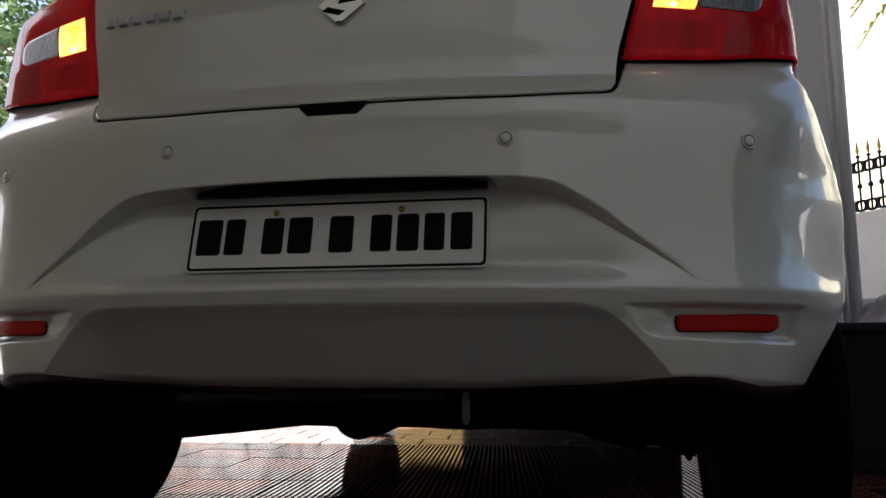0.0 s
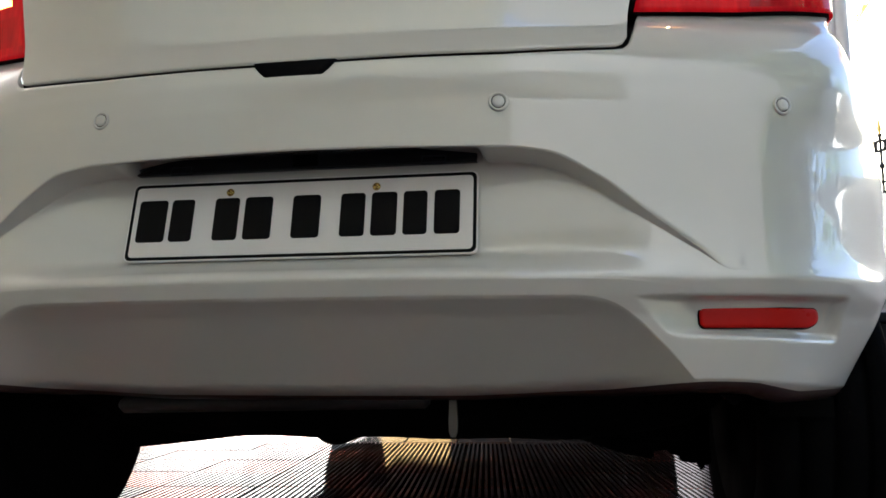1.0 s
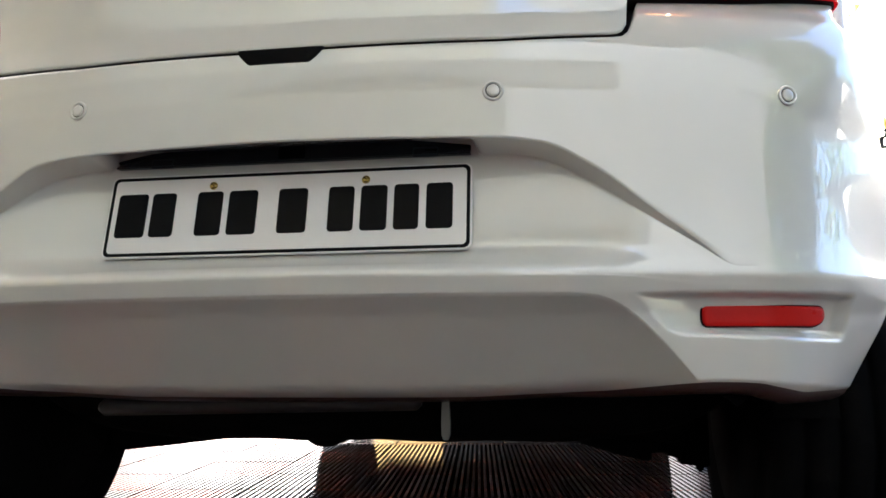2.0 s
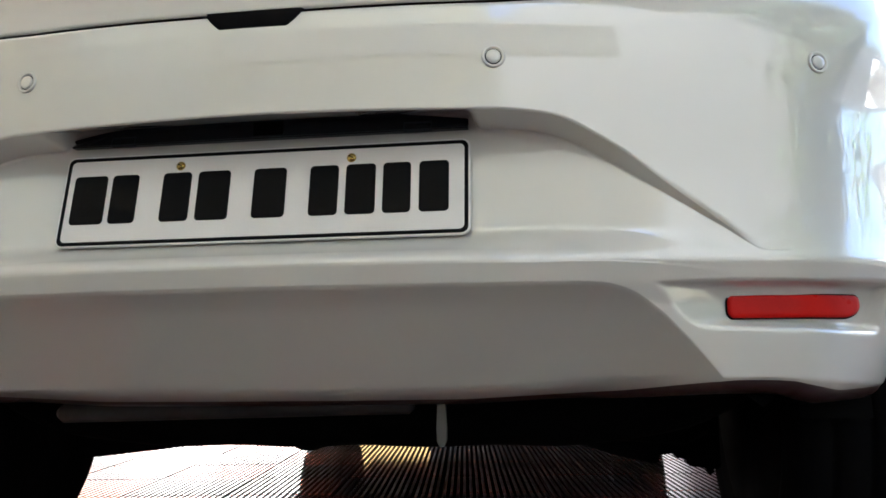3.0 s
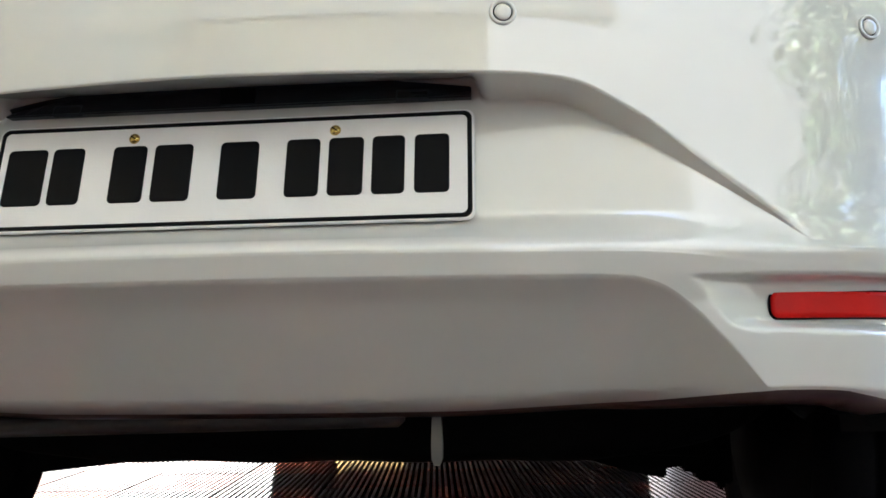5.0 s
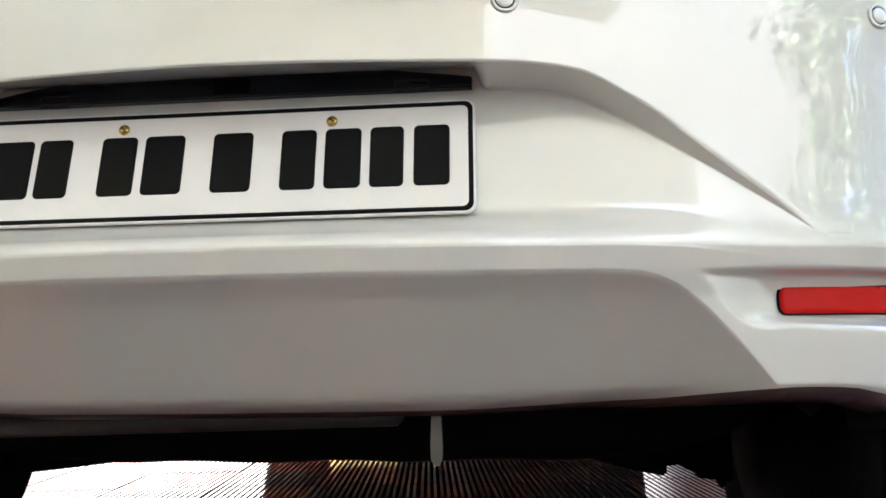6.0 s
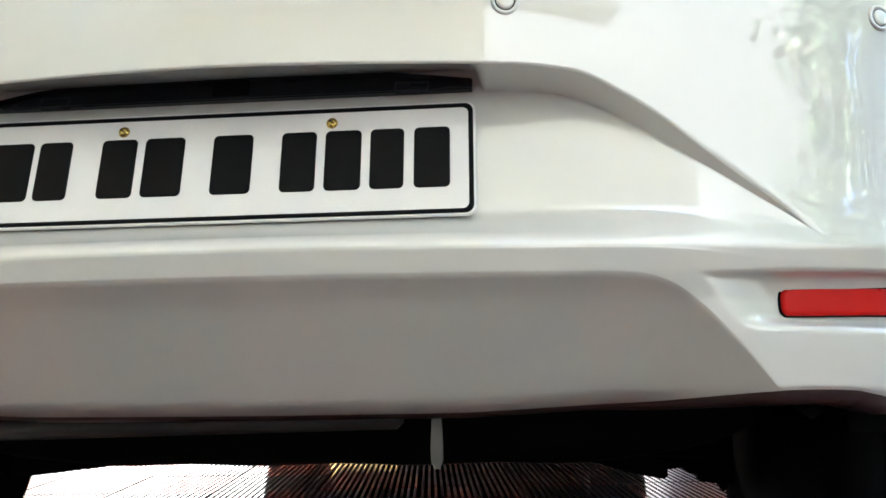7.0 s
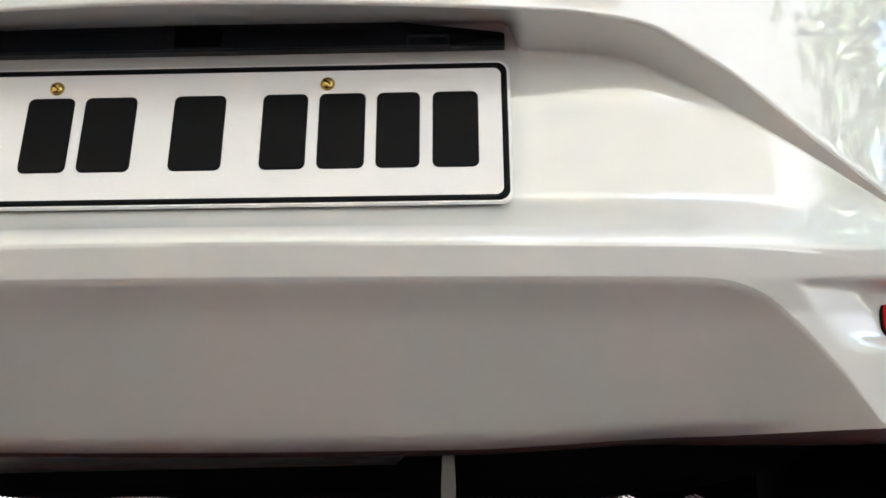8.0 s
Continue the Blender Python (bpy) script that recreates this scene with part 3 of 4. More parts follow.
for x0, x1 in ((-0.239, -0.1955), (-0.189, -0.1545), (-0.1232, -0.0865), (-0.078, -0.0370), (-0.0075, 0.0330), (0.0620, 0.0970), (0.1058, 0.1418), (0.1505, 0.1838), (0.1935, 0.2285)):
    v, f = slab(rounded((x1 - x0) / 2, 0.0318, 0.005, 4), -0.0019, -0.0005, 0.0008)
    ob = mesh_part("bar", v, f, ink_black, plate, "black embossed bar", smooth=False)
    ob.location = ((x0 + x1) / 2, 0, 0.0010)
for x0 in (-0.1026, 0.1115):
    screw = new("screw")
    screw.parent = plate
    screw.location = (x0, -0.0006, 0.0414)
    v, f = lathe([(0.0058, 0), (0.0057, 0.0009), (0.0046, 0.0024), (0.0026, 0.0033), (0.0001, 0.0036)], 20, "Y")
    mesh_part("head", v, f, brass, screw, "domed brass screw head")
    part("slot", box((0.0075, 0.0006, 0.0011), (0, -0.0034, 0), turn=pose(0, 0, 0, 0, 35, 0)), seam_black, screw)

# plate lamp housing above the plate
housing = new("plate_lamp_housing")
housing.parent = car
tagged(housing, "dark grey plastic plate lamp strip above the plate")
hx = np.array([-0.2525, -0.2490, -0.232, -0.208, -0.185, -0.06, 0.06, 0.168, 0.180, 0.213, 0.2475, 0.2505])
hz = np.array([0.6035, 0.6045, 0.608, 0.6125, 0.615, 0.6165, 0.6165, 0.6155, 0.614, 0.610, 0.6055, 0.6045])
low = 0.5925
rows = [np.stack([hx, np.full(12, yy), zz], 1) for yy, zz in ((0.022, hz * 0 + low), (0.0045, hz * 0 + low), (0.003, hz * 0 + low + 0.001), (0.0045, hz * 0 + low + 0.002), (0.0125, hz - 0.004), (0.0085, hz - 0.0015), (0.0090, hz), (0.022, hz + 0.001))]
g = np.stack(rows)
mesh_part("strip", g.reshape(-1, 3), grid_faces(8, 12), plastic, housing, smooth=False)
for cx, w in ((-0.184, 0.0165), (0.190, 0.0175)):
    v, f = frame_ring(w, 0.0068, 0.0015, w - 0.0022, 0.0046, 0.0012, -0.0008, 0.003)
    ob = mesh_part("lamp_frame", v, f, frame_plastic, housing, "small rectangular lamp frame")
    ob.matrix_world = pose(cx, 0.0062, 0.5985, -24)
    v, f = slab(rounded(w - 0.0022, 0.0046, 0.0012, 3), 0.001, 0.003, 0.0003)
    ob = mesh_part("lamp_lens", v, f, glass_dark, housing, "unlit lamp lens")
    ob.matrix_world = pose(cx, 0.0062, 0.5985, -24)
part("centre_block", box((0.038, 0.006, 0.019), (0.004, 0.0085, 0.6045), 0.001), seam_black, housing, "black centre block")

# ---- badges, plain shapes ----
badge = new("badge")
badge.parent = tailgate
tagged(badge, "raised satin silver badge as plain blocks")
for k in range(6):
    xk = -0.462 + k * 0.031
    zk = 0.9385 - 0.0015 * k
    p = skin(np.array([xk]), np.array([zk]), GATE_Z, GATE_D)[0]
    v, f = slab(rounded(0.0105, 0.0098, 0.003, 3), -0.006, 0.004, 0.0016)
    ob = mesh_part("block", v, f, dull_chrome, badge, smooth=False)
    ob.matrix_world = pose(p[0], p[1] - 0.001, p[2], -10, 0, math.degrees(math.atan(2 * BOW * xk)))
emblem = new("emblem")
emblem.parent = tailgate
tagged(emblem, "chrome lozenge emblem as a plain shape")
p = skin(np.array([0.010]), np.array([0.907]), GATE_Z, GATE_D)[0]
emblem.matrix_world = pose(p[0], p[1] - 0.002, p[2], -10)
v, f = slab([(0.042, 0), (0.006, 0.034), (-0.006, 0.034), (-0.042, 0), (-0.006, -0.034), (0.006, -0.034)], -0.005, 0.004, 0.002)
mesh_part("lozenge", v, f, chrome, emblem, smooth=False)
for sx, rz in ((-0.012, 14), (0.013, -10)):
    v, f = slab([(0.019, 0.004), (-0.012, 0.006), (-0.019, -0.004), (0.012, -0.006)], -0.0062, -0.004, 0.0004)
    ob = mesh_part("inlay", v, f, seam_black, emblem, "dark inlay", smooth=False)
    ob.location = (sx, 0, -0.012 if sx < 0 else 0.010)
    ob.rotation_euler = (0, radians(rz), 0)


# ---- body shell: flanks, roof, bonnet ----
FRONT_Y = 3.88
STATION = [0.30, 0.46, 0.62, 0.9, 1.2, 1.55, 1.95, 2.35, 2.75, 3.0, 3.25, 3.5, 3.7, 3.82, 3.88]
BELT = [0.96, 0.955, 0.95, 0.945, 0.94, 0.93, 0.925, 0.92, 0.91, 0.90, 0.88, 0.84, 0.78, 0.70, 0.60]
ROOF = [1.08, 1.24, 1.38, 1.46, 1.50, 1.51, 1.50, 1.44, 1.24, 1.04, 0.98, 0.92, 0.84, 0.74, 0.62]
HALF = [0.846, 0.858, 0.866, 0.870, 0.872, 0.872, 0.872, 0.872, 0.872, 0.868, 0.856, 0.82, 0.74, 0.62, 0.50]
TOPW = [0.60, 0.60, 0.60, 0.61, 0.62, 0.63, 0.63, 0.63, 0.64, 0.66, 0.66, 0.62, 0.56, 0.48, 0.40]
FRONT_AXLE = AXLE_Y + 2.52


def section(y):
    half, belt, roof, top = (float(np.interp(y, STATION, q)) for q in (HALF, BELT, ROOF, TOPW))
    sill = 0.20
    for ay in (AXLE_Y, FRONT_AXLE):
        r2 = ARCH_R ** 2 - (y - ay) ** 2
        if r2 > 0:
            sill = max(sill, AXLE_Z + math.sqrt(r2))
    pts = []
    for f in np.linspace(0, 1, 9):
        z = sill + (belt - sill) * f
        bulge = 1 - 0.035 * max(0, (0.32 - z) / 0.12) - 0.03 * max(0, (z - 0.75) / 0.2) ** 2 - 0.09 * float(step(0.64, 0.84, z)) * (1 - float(step(0.25, 1.0, y)))
        pts.append((half * bulge, y, z))
    waist = half * (0.965 - 0.09 * (1 - float(step(0.25, 1.0, y))))
    for f in np.linspace(0.06, 1, 8):
        z = belt + (roof - belt) * f ** 0.9
        pts.append((waist + (top - waist) * f ** 1.3, y, z))
    for f in (0.8, 0.55, 0.28, 0.0):
        pts.append((top * f, y, roof + 0.035 * (1 - f * f) * min(1, (roof - 0.6) * 3)))
    right = pts
    left = [(-p[0], p[1], p[2]) for p in pts[-2::-1]]
    return right + left


ys = sorted(set(list(np.linspace(0.30, 1.0, 36)) + list(np.linspace(1.0, 2.7, 30)) + list(np.linspace(2.7, 3.5, 34)) + [3.6, 3.7, 3.76, 3.82, 3.86, 3.88]))
shell = np.array([section(y) for y in ys])
ncol = shell.shape[1]
faces_all = grid_faces(shell.shape[0], ncol)
body_f, glass_f = [], {"side_window": [], "side_window_left": [], "rear_window": [], "windscreen": []}
for fidx, fc in enumerate(faces_all):
    r, c = divmod(fidx, ncol - 1)
    ym = 0.5 * (ys[r] + ys[r + 1])
    mirrored = min(c, ncol - 2 - c)
    if 9 <= mirrored <= 13 and 0.85 < ym < 2.62 and abs(ym - 1.62) > 0.05:
        glass_f["side_window" if c < ncol // 2 else "side_window_left"].append(fc)
    elif mirrored >= 17 and 0.33 < ym < 0.60:
        glass_f["rear_window"].append(fc)
    elif mirrored >= 16 and 2.37 < ym < 2.93:
        glass_f["windscreen"].append(fc)
    else:
        body_f.append(fc)
flat = shell.reshape(-1, 3)


def subset(name, fs, mat, label):
    used = sorted({i for f in fs for i in f})
    idx = {u: k for k, u in enumerate(used)}
    return mesh_part(name, [flat[u] for u in used], [tuple(idx[i] for i in f) for f in fs], mat, car, label)


subset("body_shell", body_f, paint, "white painted body sides, roof and bonnet")
for key, fs in glass_f.items():
    if fs:
        subset("windscreen" if key == "windscreen" else "rear_window" if key == "rear_window" else "side_window", fs, glass_dark, "dark tinted glass")
# quarter filler between tail lamps and window
cap = np.array([[(x, float(plan(x)[1]) + 0.105 + q * (0.30 - float(plan(x)[1]) - 0.09), 1.085 + q * 0.02) for x in np.linspace(-0.56, 0.56, 21)] for q in (0, 0.5, 1)])
mesh_part("rear_deck", cap.reshape(-1, 3), grid_faces(3, 21), paint, car)
for side in (-1, 1):
    part("headlamp", box((0.30, 0.22, 0.14), (side * 0.60, 3.62, 0.72), 0.05, turn=pose(0, 0, 0, 0, 0, -side * 24), segments=3), headlamp_mat, car, "clear headlamp", smooth=True)
    v, f = lathe([(0.001, 0.09), (0.03, 0.085), (0.07, 0.04), (0.08, -0.01), (0.07, -0.04)], 20, "Y")
    mirror = mesh_part("door_mirror", [(p[0] * 1.3 + side * 0.96, -p[1] * 0.9 + 2.5, p[2] * 0.8 + 0.98) for p in v], f, paint, car, "white door mirror")
part("front_bumper", box((1.5, 0.20, 0.36), (0, 3.80, 0.40), 0.09, segments=4), paint, car, smooth=True)
# Unseen cover, added to keep the bright bumper underside out of floor reflections.
part("undertray", box((1.46, 0.32, 0.035), (0, 3.74, 0.205), 0.008), underbody, car, "added unseen black cover under the white front bumper")
part("grille", box((0.8, 0.05, 0.10), (0, 3.895, 0.56), 0.02), plastic, car, "black grille")

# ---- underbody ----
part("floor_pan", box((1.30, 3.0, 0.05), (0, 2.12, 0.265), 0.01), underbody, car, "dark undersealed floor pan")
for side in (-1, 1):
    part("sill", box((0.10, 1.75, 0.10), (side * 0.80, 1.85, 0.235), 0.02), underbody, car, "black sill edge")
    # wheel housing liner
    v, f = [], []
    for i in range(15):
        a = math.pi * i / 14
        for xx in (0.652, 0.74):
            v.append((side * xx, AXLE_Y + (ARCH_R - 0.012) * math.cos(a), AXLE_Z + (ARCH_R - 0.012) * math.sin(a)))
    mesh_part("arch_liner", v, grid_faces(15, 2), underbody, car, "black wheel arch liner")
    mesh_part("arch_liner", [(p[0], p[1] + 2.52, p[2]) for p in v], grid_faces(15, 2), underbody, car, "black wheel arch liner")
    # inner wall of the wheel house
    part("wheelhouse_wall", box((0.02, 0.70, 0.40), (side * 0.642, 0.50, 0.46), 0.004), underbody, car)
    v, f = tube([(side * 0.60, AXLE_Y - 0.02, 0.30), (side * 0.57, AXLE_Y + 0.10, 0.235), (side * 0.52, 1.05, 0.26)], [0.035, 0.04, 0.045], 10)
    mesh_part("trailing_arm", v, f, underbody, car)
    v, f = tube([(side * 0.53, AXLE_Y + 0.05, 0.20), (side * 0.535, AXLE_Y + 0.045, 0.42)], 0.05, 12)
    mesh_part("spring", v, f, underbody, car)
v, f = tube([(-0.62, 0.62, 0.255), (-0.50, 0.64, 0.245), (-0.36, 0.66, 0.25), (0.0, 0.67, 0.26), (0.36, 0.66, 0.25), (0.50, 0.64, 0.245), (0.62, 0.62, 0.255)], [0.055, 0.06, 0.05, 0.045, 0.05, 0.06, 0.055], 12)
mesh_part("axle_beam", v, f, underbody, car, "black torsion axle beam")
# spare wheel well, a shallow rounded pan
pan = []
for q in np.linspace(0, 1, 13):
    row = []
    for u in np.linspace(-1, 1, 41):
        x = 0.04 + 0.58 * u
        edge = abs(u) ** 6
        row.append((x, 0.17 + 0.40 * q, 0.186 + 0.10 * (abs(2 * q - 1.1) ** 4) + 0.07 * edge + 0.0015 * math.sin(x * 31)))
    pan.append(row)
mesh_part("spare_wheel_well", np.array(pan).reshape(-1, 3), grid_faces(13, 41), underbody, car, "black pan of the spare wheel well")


def wedge(name, x0, low0, x1, low1, y0, y1, top, label=""):
    """A tapered steel section across the car between two places."""
    bm = box((1, 1, 1))
    for vert in bm.verts:
        right = vert.co.x > 0
        vert.co = Vector((x1 if right else x0, y1 if vert.co.y > 0 else y0, top if vert.co.z > 0 else (low1 if right else low0)))
    bmesh.ops.bevel(bm, geom=bm.edges[:], offset=0.004, segments=2, affect="EDGES")
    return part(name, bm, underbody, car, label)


wedge("suspension_arm", -0.42, 0.151, -0.20, 0.176, 0.56, 0.63, 0.25, "black suspension arm")
wedge("suspension_arm", -0.58, 0.134, -0.41, 0.152, 0.56, 0.64, 0.25, "black suspension arm")
wedge("suspension_arm", 0.34, 0.176, 0.46, 0.140, 0.56, 0.63, 0.25, "black suspension arm")
wedge("suspension_arm", 0.45, 0.142, 0.525, 0.127, 0.56, 0.64, 0.25, "black suspension arm")
wedge("damper_mount", 0.522, 0.141, 0.556, 0.146, 0.57, 0.63, 0.25, "black damper mount")
wedge("brake_bracket", 0.552, 0.138, 0.579, 0.133, 0.57, 0.63, 0.25, "black brake bracket")
wedge("backing_plate", 0.576, 0.122, 0.634, 0.115, 0.58, 0.62, 0.25, "black brake backing plate")
wedge("brake_pipe", 0.611, 0.106, 0.624, 0.104, 0.59, 0.615, 0.13, "black brake pipe")
v, f = tube([(-0.36, 0.165, 0.252), (-0.35, 0.165, 0.252), (0.15, 0.15, 0.262), (0.158, 0.15, 0.262)], [0.006, 0.014, 0.013, 0.006], 14)
mesh_part("bumper_beam", v, f, steel, car, "dull grey steel beam behind the bumper edge")
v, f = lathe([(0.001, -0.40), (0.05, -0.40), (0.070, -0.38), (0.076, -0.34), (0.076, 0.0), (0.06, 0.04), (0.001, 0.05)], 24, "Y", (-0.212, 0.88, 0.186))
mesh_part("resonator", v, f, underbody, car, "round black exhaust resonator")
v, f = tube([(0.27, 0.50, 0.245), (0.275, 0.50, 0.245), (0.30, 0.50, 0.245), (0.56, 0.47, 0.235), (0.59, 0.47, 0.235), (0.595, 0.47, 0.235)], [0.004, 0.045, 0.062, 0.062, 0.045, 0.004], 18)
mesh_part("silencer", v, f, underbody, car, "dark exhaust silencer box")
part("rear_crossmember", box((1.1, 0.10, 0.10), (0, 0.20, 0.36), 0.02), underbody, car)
# small clip under each bumper corner
for side in (-1, 1):
    v = [(side * 0.576, 0.118, 0.272), (side * 0.612, 0.128, 0.272), (side * 0.594, 0.121, 0.258), (side * 0.576, 0.130, 0.272), (side * 0.612, 0.140, 0.272), (side * 0.594, 0.133, 0.258)]
    mesh_part("clip", v, [(0, 1, 2), (5, 4, 3), (0, 3, 4, 1), (1, 4, 5, 2), (2, 5, 3, 0)], seam_black, car, "small black plastic clip", smooth=False)
# tow eye below the bumper
v, f = [], []
for zz, w, t in ((0.300, 0.012, 0.005), (0.285, 0.0070, 0.005), (0.270, 0.0065, 0.005), (0.235, 0.0085, 0.005), (0.219, 0.0080, 0.005), (0.212, 0.004, 0.004)):
    w *= 0.75
    v += [(0.2 - w, 0.108 - t, zz), (0.2 + w, 0.108 - t, zz), (0.2 + w, 0.108 + t, zz), (0.2 - w, 0.108 + t, zz)]
for r in range(5):
    for k in range(4):
        f.append((r * 4 + k, r * 4 + (k + 1) % 4, (r + 1) * 4 + (k + 1) % 4, (r + 1) * 4 + k))
f += [(0, 1, 2, 3), (23, 22, 21, 20)]
mesh_part("tow_hook", v, f, grey_zinc, car, "grey flat steel tow hook", smooth=False)


# ---- wheels ----
def build_wheel(x, y, side):
    w = new("wheel")
    w.parent = car
    tagged(w, "black rubber tyre on a silver alloy rim")
    w.matrix_world = pose(x, y, AXLE_Z, 0, 0, 0 if side > 0 else 180)
    prof = [(0.200, -0.085), (0.235, -0.095), (0.270, -0.0945), (0.288, -0.086), (0.2955, -0.070), (0.297, -0.052), (0.290, -0.051), (0.290, -0.043), (0.297, -0.042), (0.297, -0.005), (0.290, -0.004), (0.290, 0.004),
            (0.297, 0.005), (0.297, 0.042), (0.290, 0.043), (0.290, 0.051), (0.297, 0.052), (0.2955, 0.070), (0.288, 0.086), (0.270, 0.0945), (0.235, 0.095), (0.200, 0.085)]
    v, f = lathe(prof, 64, "X")
    mesh_part("tyre", v, f, rubber, w)
    v, f = lathe([(0.202, -0.085), (0.190, -0.075), (0.185, 0.04), (0.192, 0.07), (0.204, 0.086), (0.198, 0.09), (0.186, 0.07)], 48, "X")
    rim = mesh_part("rim", v, f, alloy, w, "silver alloy rim")
    v, f = lathe([(0.001, 0.075), (0.04, 0.075), (0.06, 0.06), (0.06, 0.02)], 24, "X")
    mesh_part("hub", v, f, alloy, rim)
    for k in range(5):
        a = 72 * k
        mesh = box((0.02, 0.03, 0.14), (0.062, 0, 0.12), 0.006)
        bmesh.ops.transform(mesh, matrix=pose(0, 0, 0, a), verts=mesh.verts)
        part("spoke", mesh, alloy, rim)
    v, f = lathe([(0.001, -0.088), (0.20, -0.088), (0.206, -0.080), (0.196, 0.02)], 32, "X")
    mesh_part("brake_drum", v, f, underbody, w, "dark brake drum")


for y in (AXLE_Y, FRONT_AXLE):
    for side in (1, -1):
        build_wheel(side * 0.745, y, side)


# ---- setting ----
def tag_structure(ob, label, category):
    return tagged(ob, label, category, kind="structure")


def flat_sheet(name, x0, x1, y0, y1, z, mat, n=1):
    xs, yy = np.linspace(x0, x1, n + 1), np.linspace(y0, y1, n + 1)
    v = [(x, y, z) for y in yy for x in xs]
    return mesh_part(name, v, grid_faces(n + 1, n + 1), mat, smooth=False)


tag_structure(flat_sheet("ground", -400, 400, -400, 400, FLOOR_Z - 0.09, soil), "dry brown garden ground reaching far out", "ground")
tag_structure(part("yard", box((22.0, 24.0, 0.06), (-8.0, -1.0, FLOOR_Z - 0.10), 0.01), concrete), "pale sunlit concrete yard beside the porch", "yard")
LAY = pose(0, 0, FLOOR_Z, 0, 0, 6)          # the paving runs six degrees off the car
floor = tag_structure(part("floor", box((6.4, 14.0, 0.10), (0, 1.0, -0.062), 0.0), shaded_bed), "paved porch floor of grooved red and charcoal tiles", "floor")
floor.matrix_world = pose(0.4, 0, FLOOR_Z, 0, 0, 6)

# porch roof and its posts
ceiling = tag_structure(part("ceiling", box((5.2, 3.35, 0.16), (-0.40, -0.075, 2.88), 0.01), ceiling_white), "plain grey porch ceiling slab", "ceiling")
# Unseen slab, added to keep the sun off the paving ahead.
tag_structure(part("ceiling_front", box((3.95, 3.83, 0.16), (-0.725, 3.517, 2.88), 0.01), ceiling_white), "added unseen slab that shades the paving ahead of the car", "ceiling")
tag_structure(part("beam", box((0.22, 0.90, 0.18), (1.375, 2.03, 2.885), 0.008), ceiling_white), "plain grey roof beam out to the column", "beam")


def build_column(x, y, base):
    c = thing("column", "square grey lilac porch column with beaded corners", "column", pose(x, y, 0), "porch columns")
    h = 2.80 - base
    part("shaft", box((0.21, 0.21, h), (0, 0, base + h / 2), 0.012), lilac, c)
    for sx in (-1, 1):
        for sy in (-1, 1):
            v, f = tube([(sx * 0.103, sy * 0.103, base), (sx * 0.103, sy * 0.103, base + h)], 0.024, 14)
            mesh_part("corner_bead", v, f, lilac, c)
        v, f = tube([(sx * 0.062, -0.106, base), (sx * 0.062, -0.106, base + h)], 0.009, 10)
        mesh_part("bead", v, f, lilac, c)
    part("capital", box((0.32, 0.32, 0.08), (0, 0, 2.76), 0.015), lilac, c)
    return c


build_column(1.375, 2.24, 0.47)

# granite-topped ledge with a cloth on it
ledge = thing("ledge", "low sit-out ledge faced in black polished granite", "ledge")
part("base", box((1.05, 0.62, 0.495), (1.70, 2.26, 0.1875), 0.004), granite, ledge)
part("top", box((1.11, 0.70, 0.036), (1.70, 2.24, 0.454), 0.010, segments=3), granite, ledge, "bullnosed granite top")


def build_cloth():
    n, m = 96, 60
    v = []
    for j in range(m):
        for i in range(n):
            u, w = i / (n - 1), j / (m - 1)
            p = Vector((u * 5.0, w * 5.0, 3.3))
            wx = noise.noise(p * 0.8) * 0.05
            wy = noise.noise(p * 0.8 + Vector((9, 4, 1))) * 0.05
            edge = min(u, 1 - u, w, 1 - w)
            up = 0.065 * math.exp(-((u - 0.20) / 0.20) ** 2 - ((w - 0.45) / 0.55) ** 2) + 0.05 * math.exp(-((u - 0.62) / 0.28) ** 2 - ((w - 0.5) / 0.5) ** 2)
            fold = 0.040 * abs(noise.noise(p * 1.3 + Vector((u * 2, 0, 0)))) + 0.050 * (0.5 - abs(noise.noise(p * 1.9 + Vector((3, 8, 2))))) + 0.024 * abs(noise.noise(p * 4.2))
            z = 0.4735 + max(0.0, (up + fold) * min(1, edge * 7 + 0.05))
            v.append((1.465 + u * 0.46 + wx, 1.93 + w * 0.26 + wy, z))
    top = len(v)
    v += [(p[0], p[1], max(0.4725, p[2] - 0.003)) for p in v]
    f = grid_faces(m, n) + [tuple(k + top for k in q[::-1]) for q in grid_faces(m, n)]
    return tagged(mesh_part("cloth", v, f, cloth_mat), "crumpled mauve grey cleaning cloth lying on the granite ledge", "cloth")


build_cloth()

# Added block that hides the sunlit wall from the paving's reflection.
tag_structure(part("wall_ledge", box((0.74, 3.2, 0.68), (1.5, 4.22, 0.28), 0.006), lilac), "added low lilac block that dims the floor's reflection", "parapet")
# Unseen screen, added so the paving under the car mirrors black.
tag_structure(part("wall_north", box((2.9, 0.2, 2.92), (0.86, 5.3, 1.34), 0.008), seam_black), "added unseen black screen that darkens the floor's reflection", "wall")

# boundary wall with an ornate fence
wall_e = tag_structure(part("wall_fence", box((5.25, 0.18, 1.33), (1.375, 0, 0.525), 0.008), white_wall), "white limewashed boundary wall in full sun", "wall")
wall_e.matrix_world = pose(1.97, 3.7, 0, 0, 0, -53)


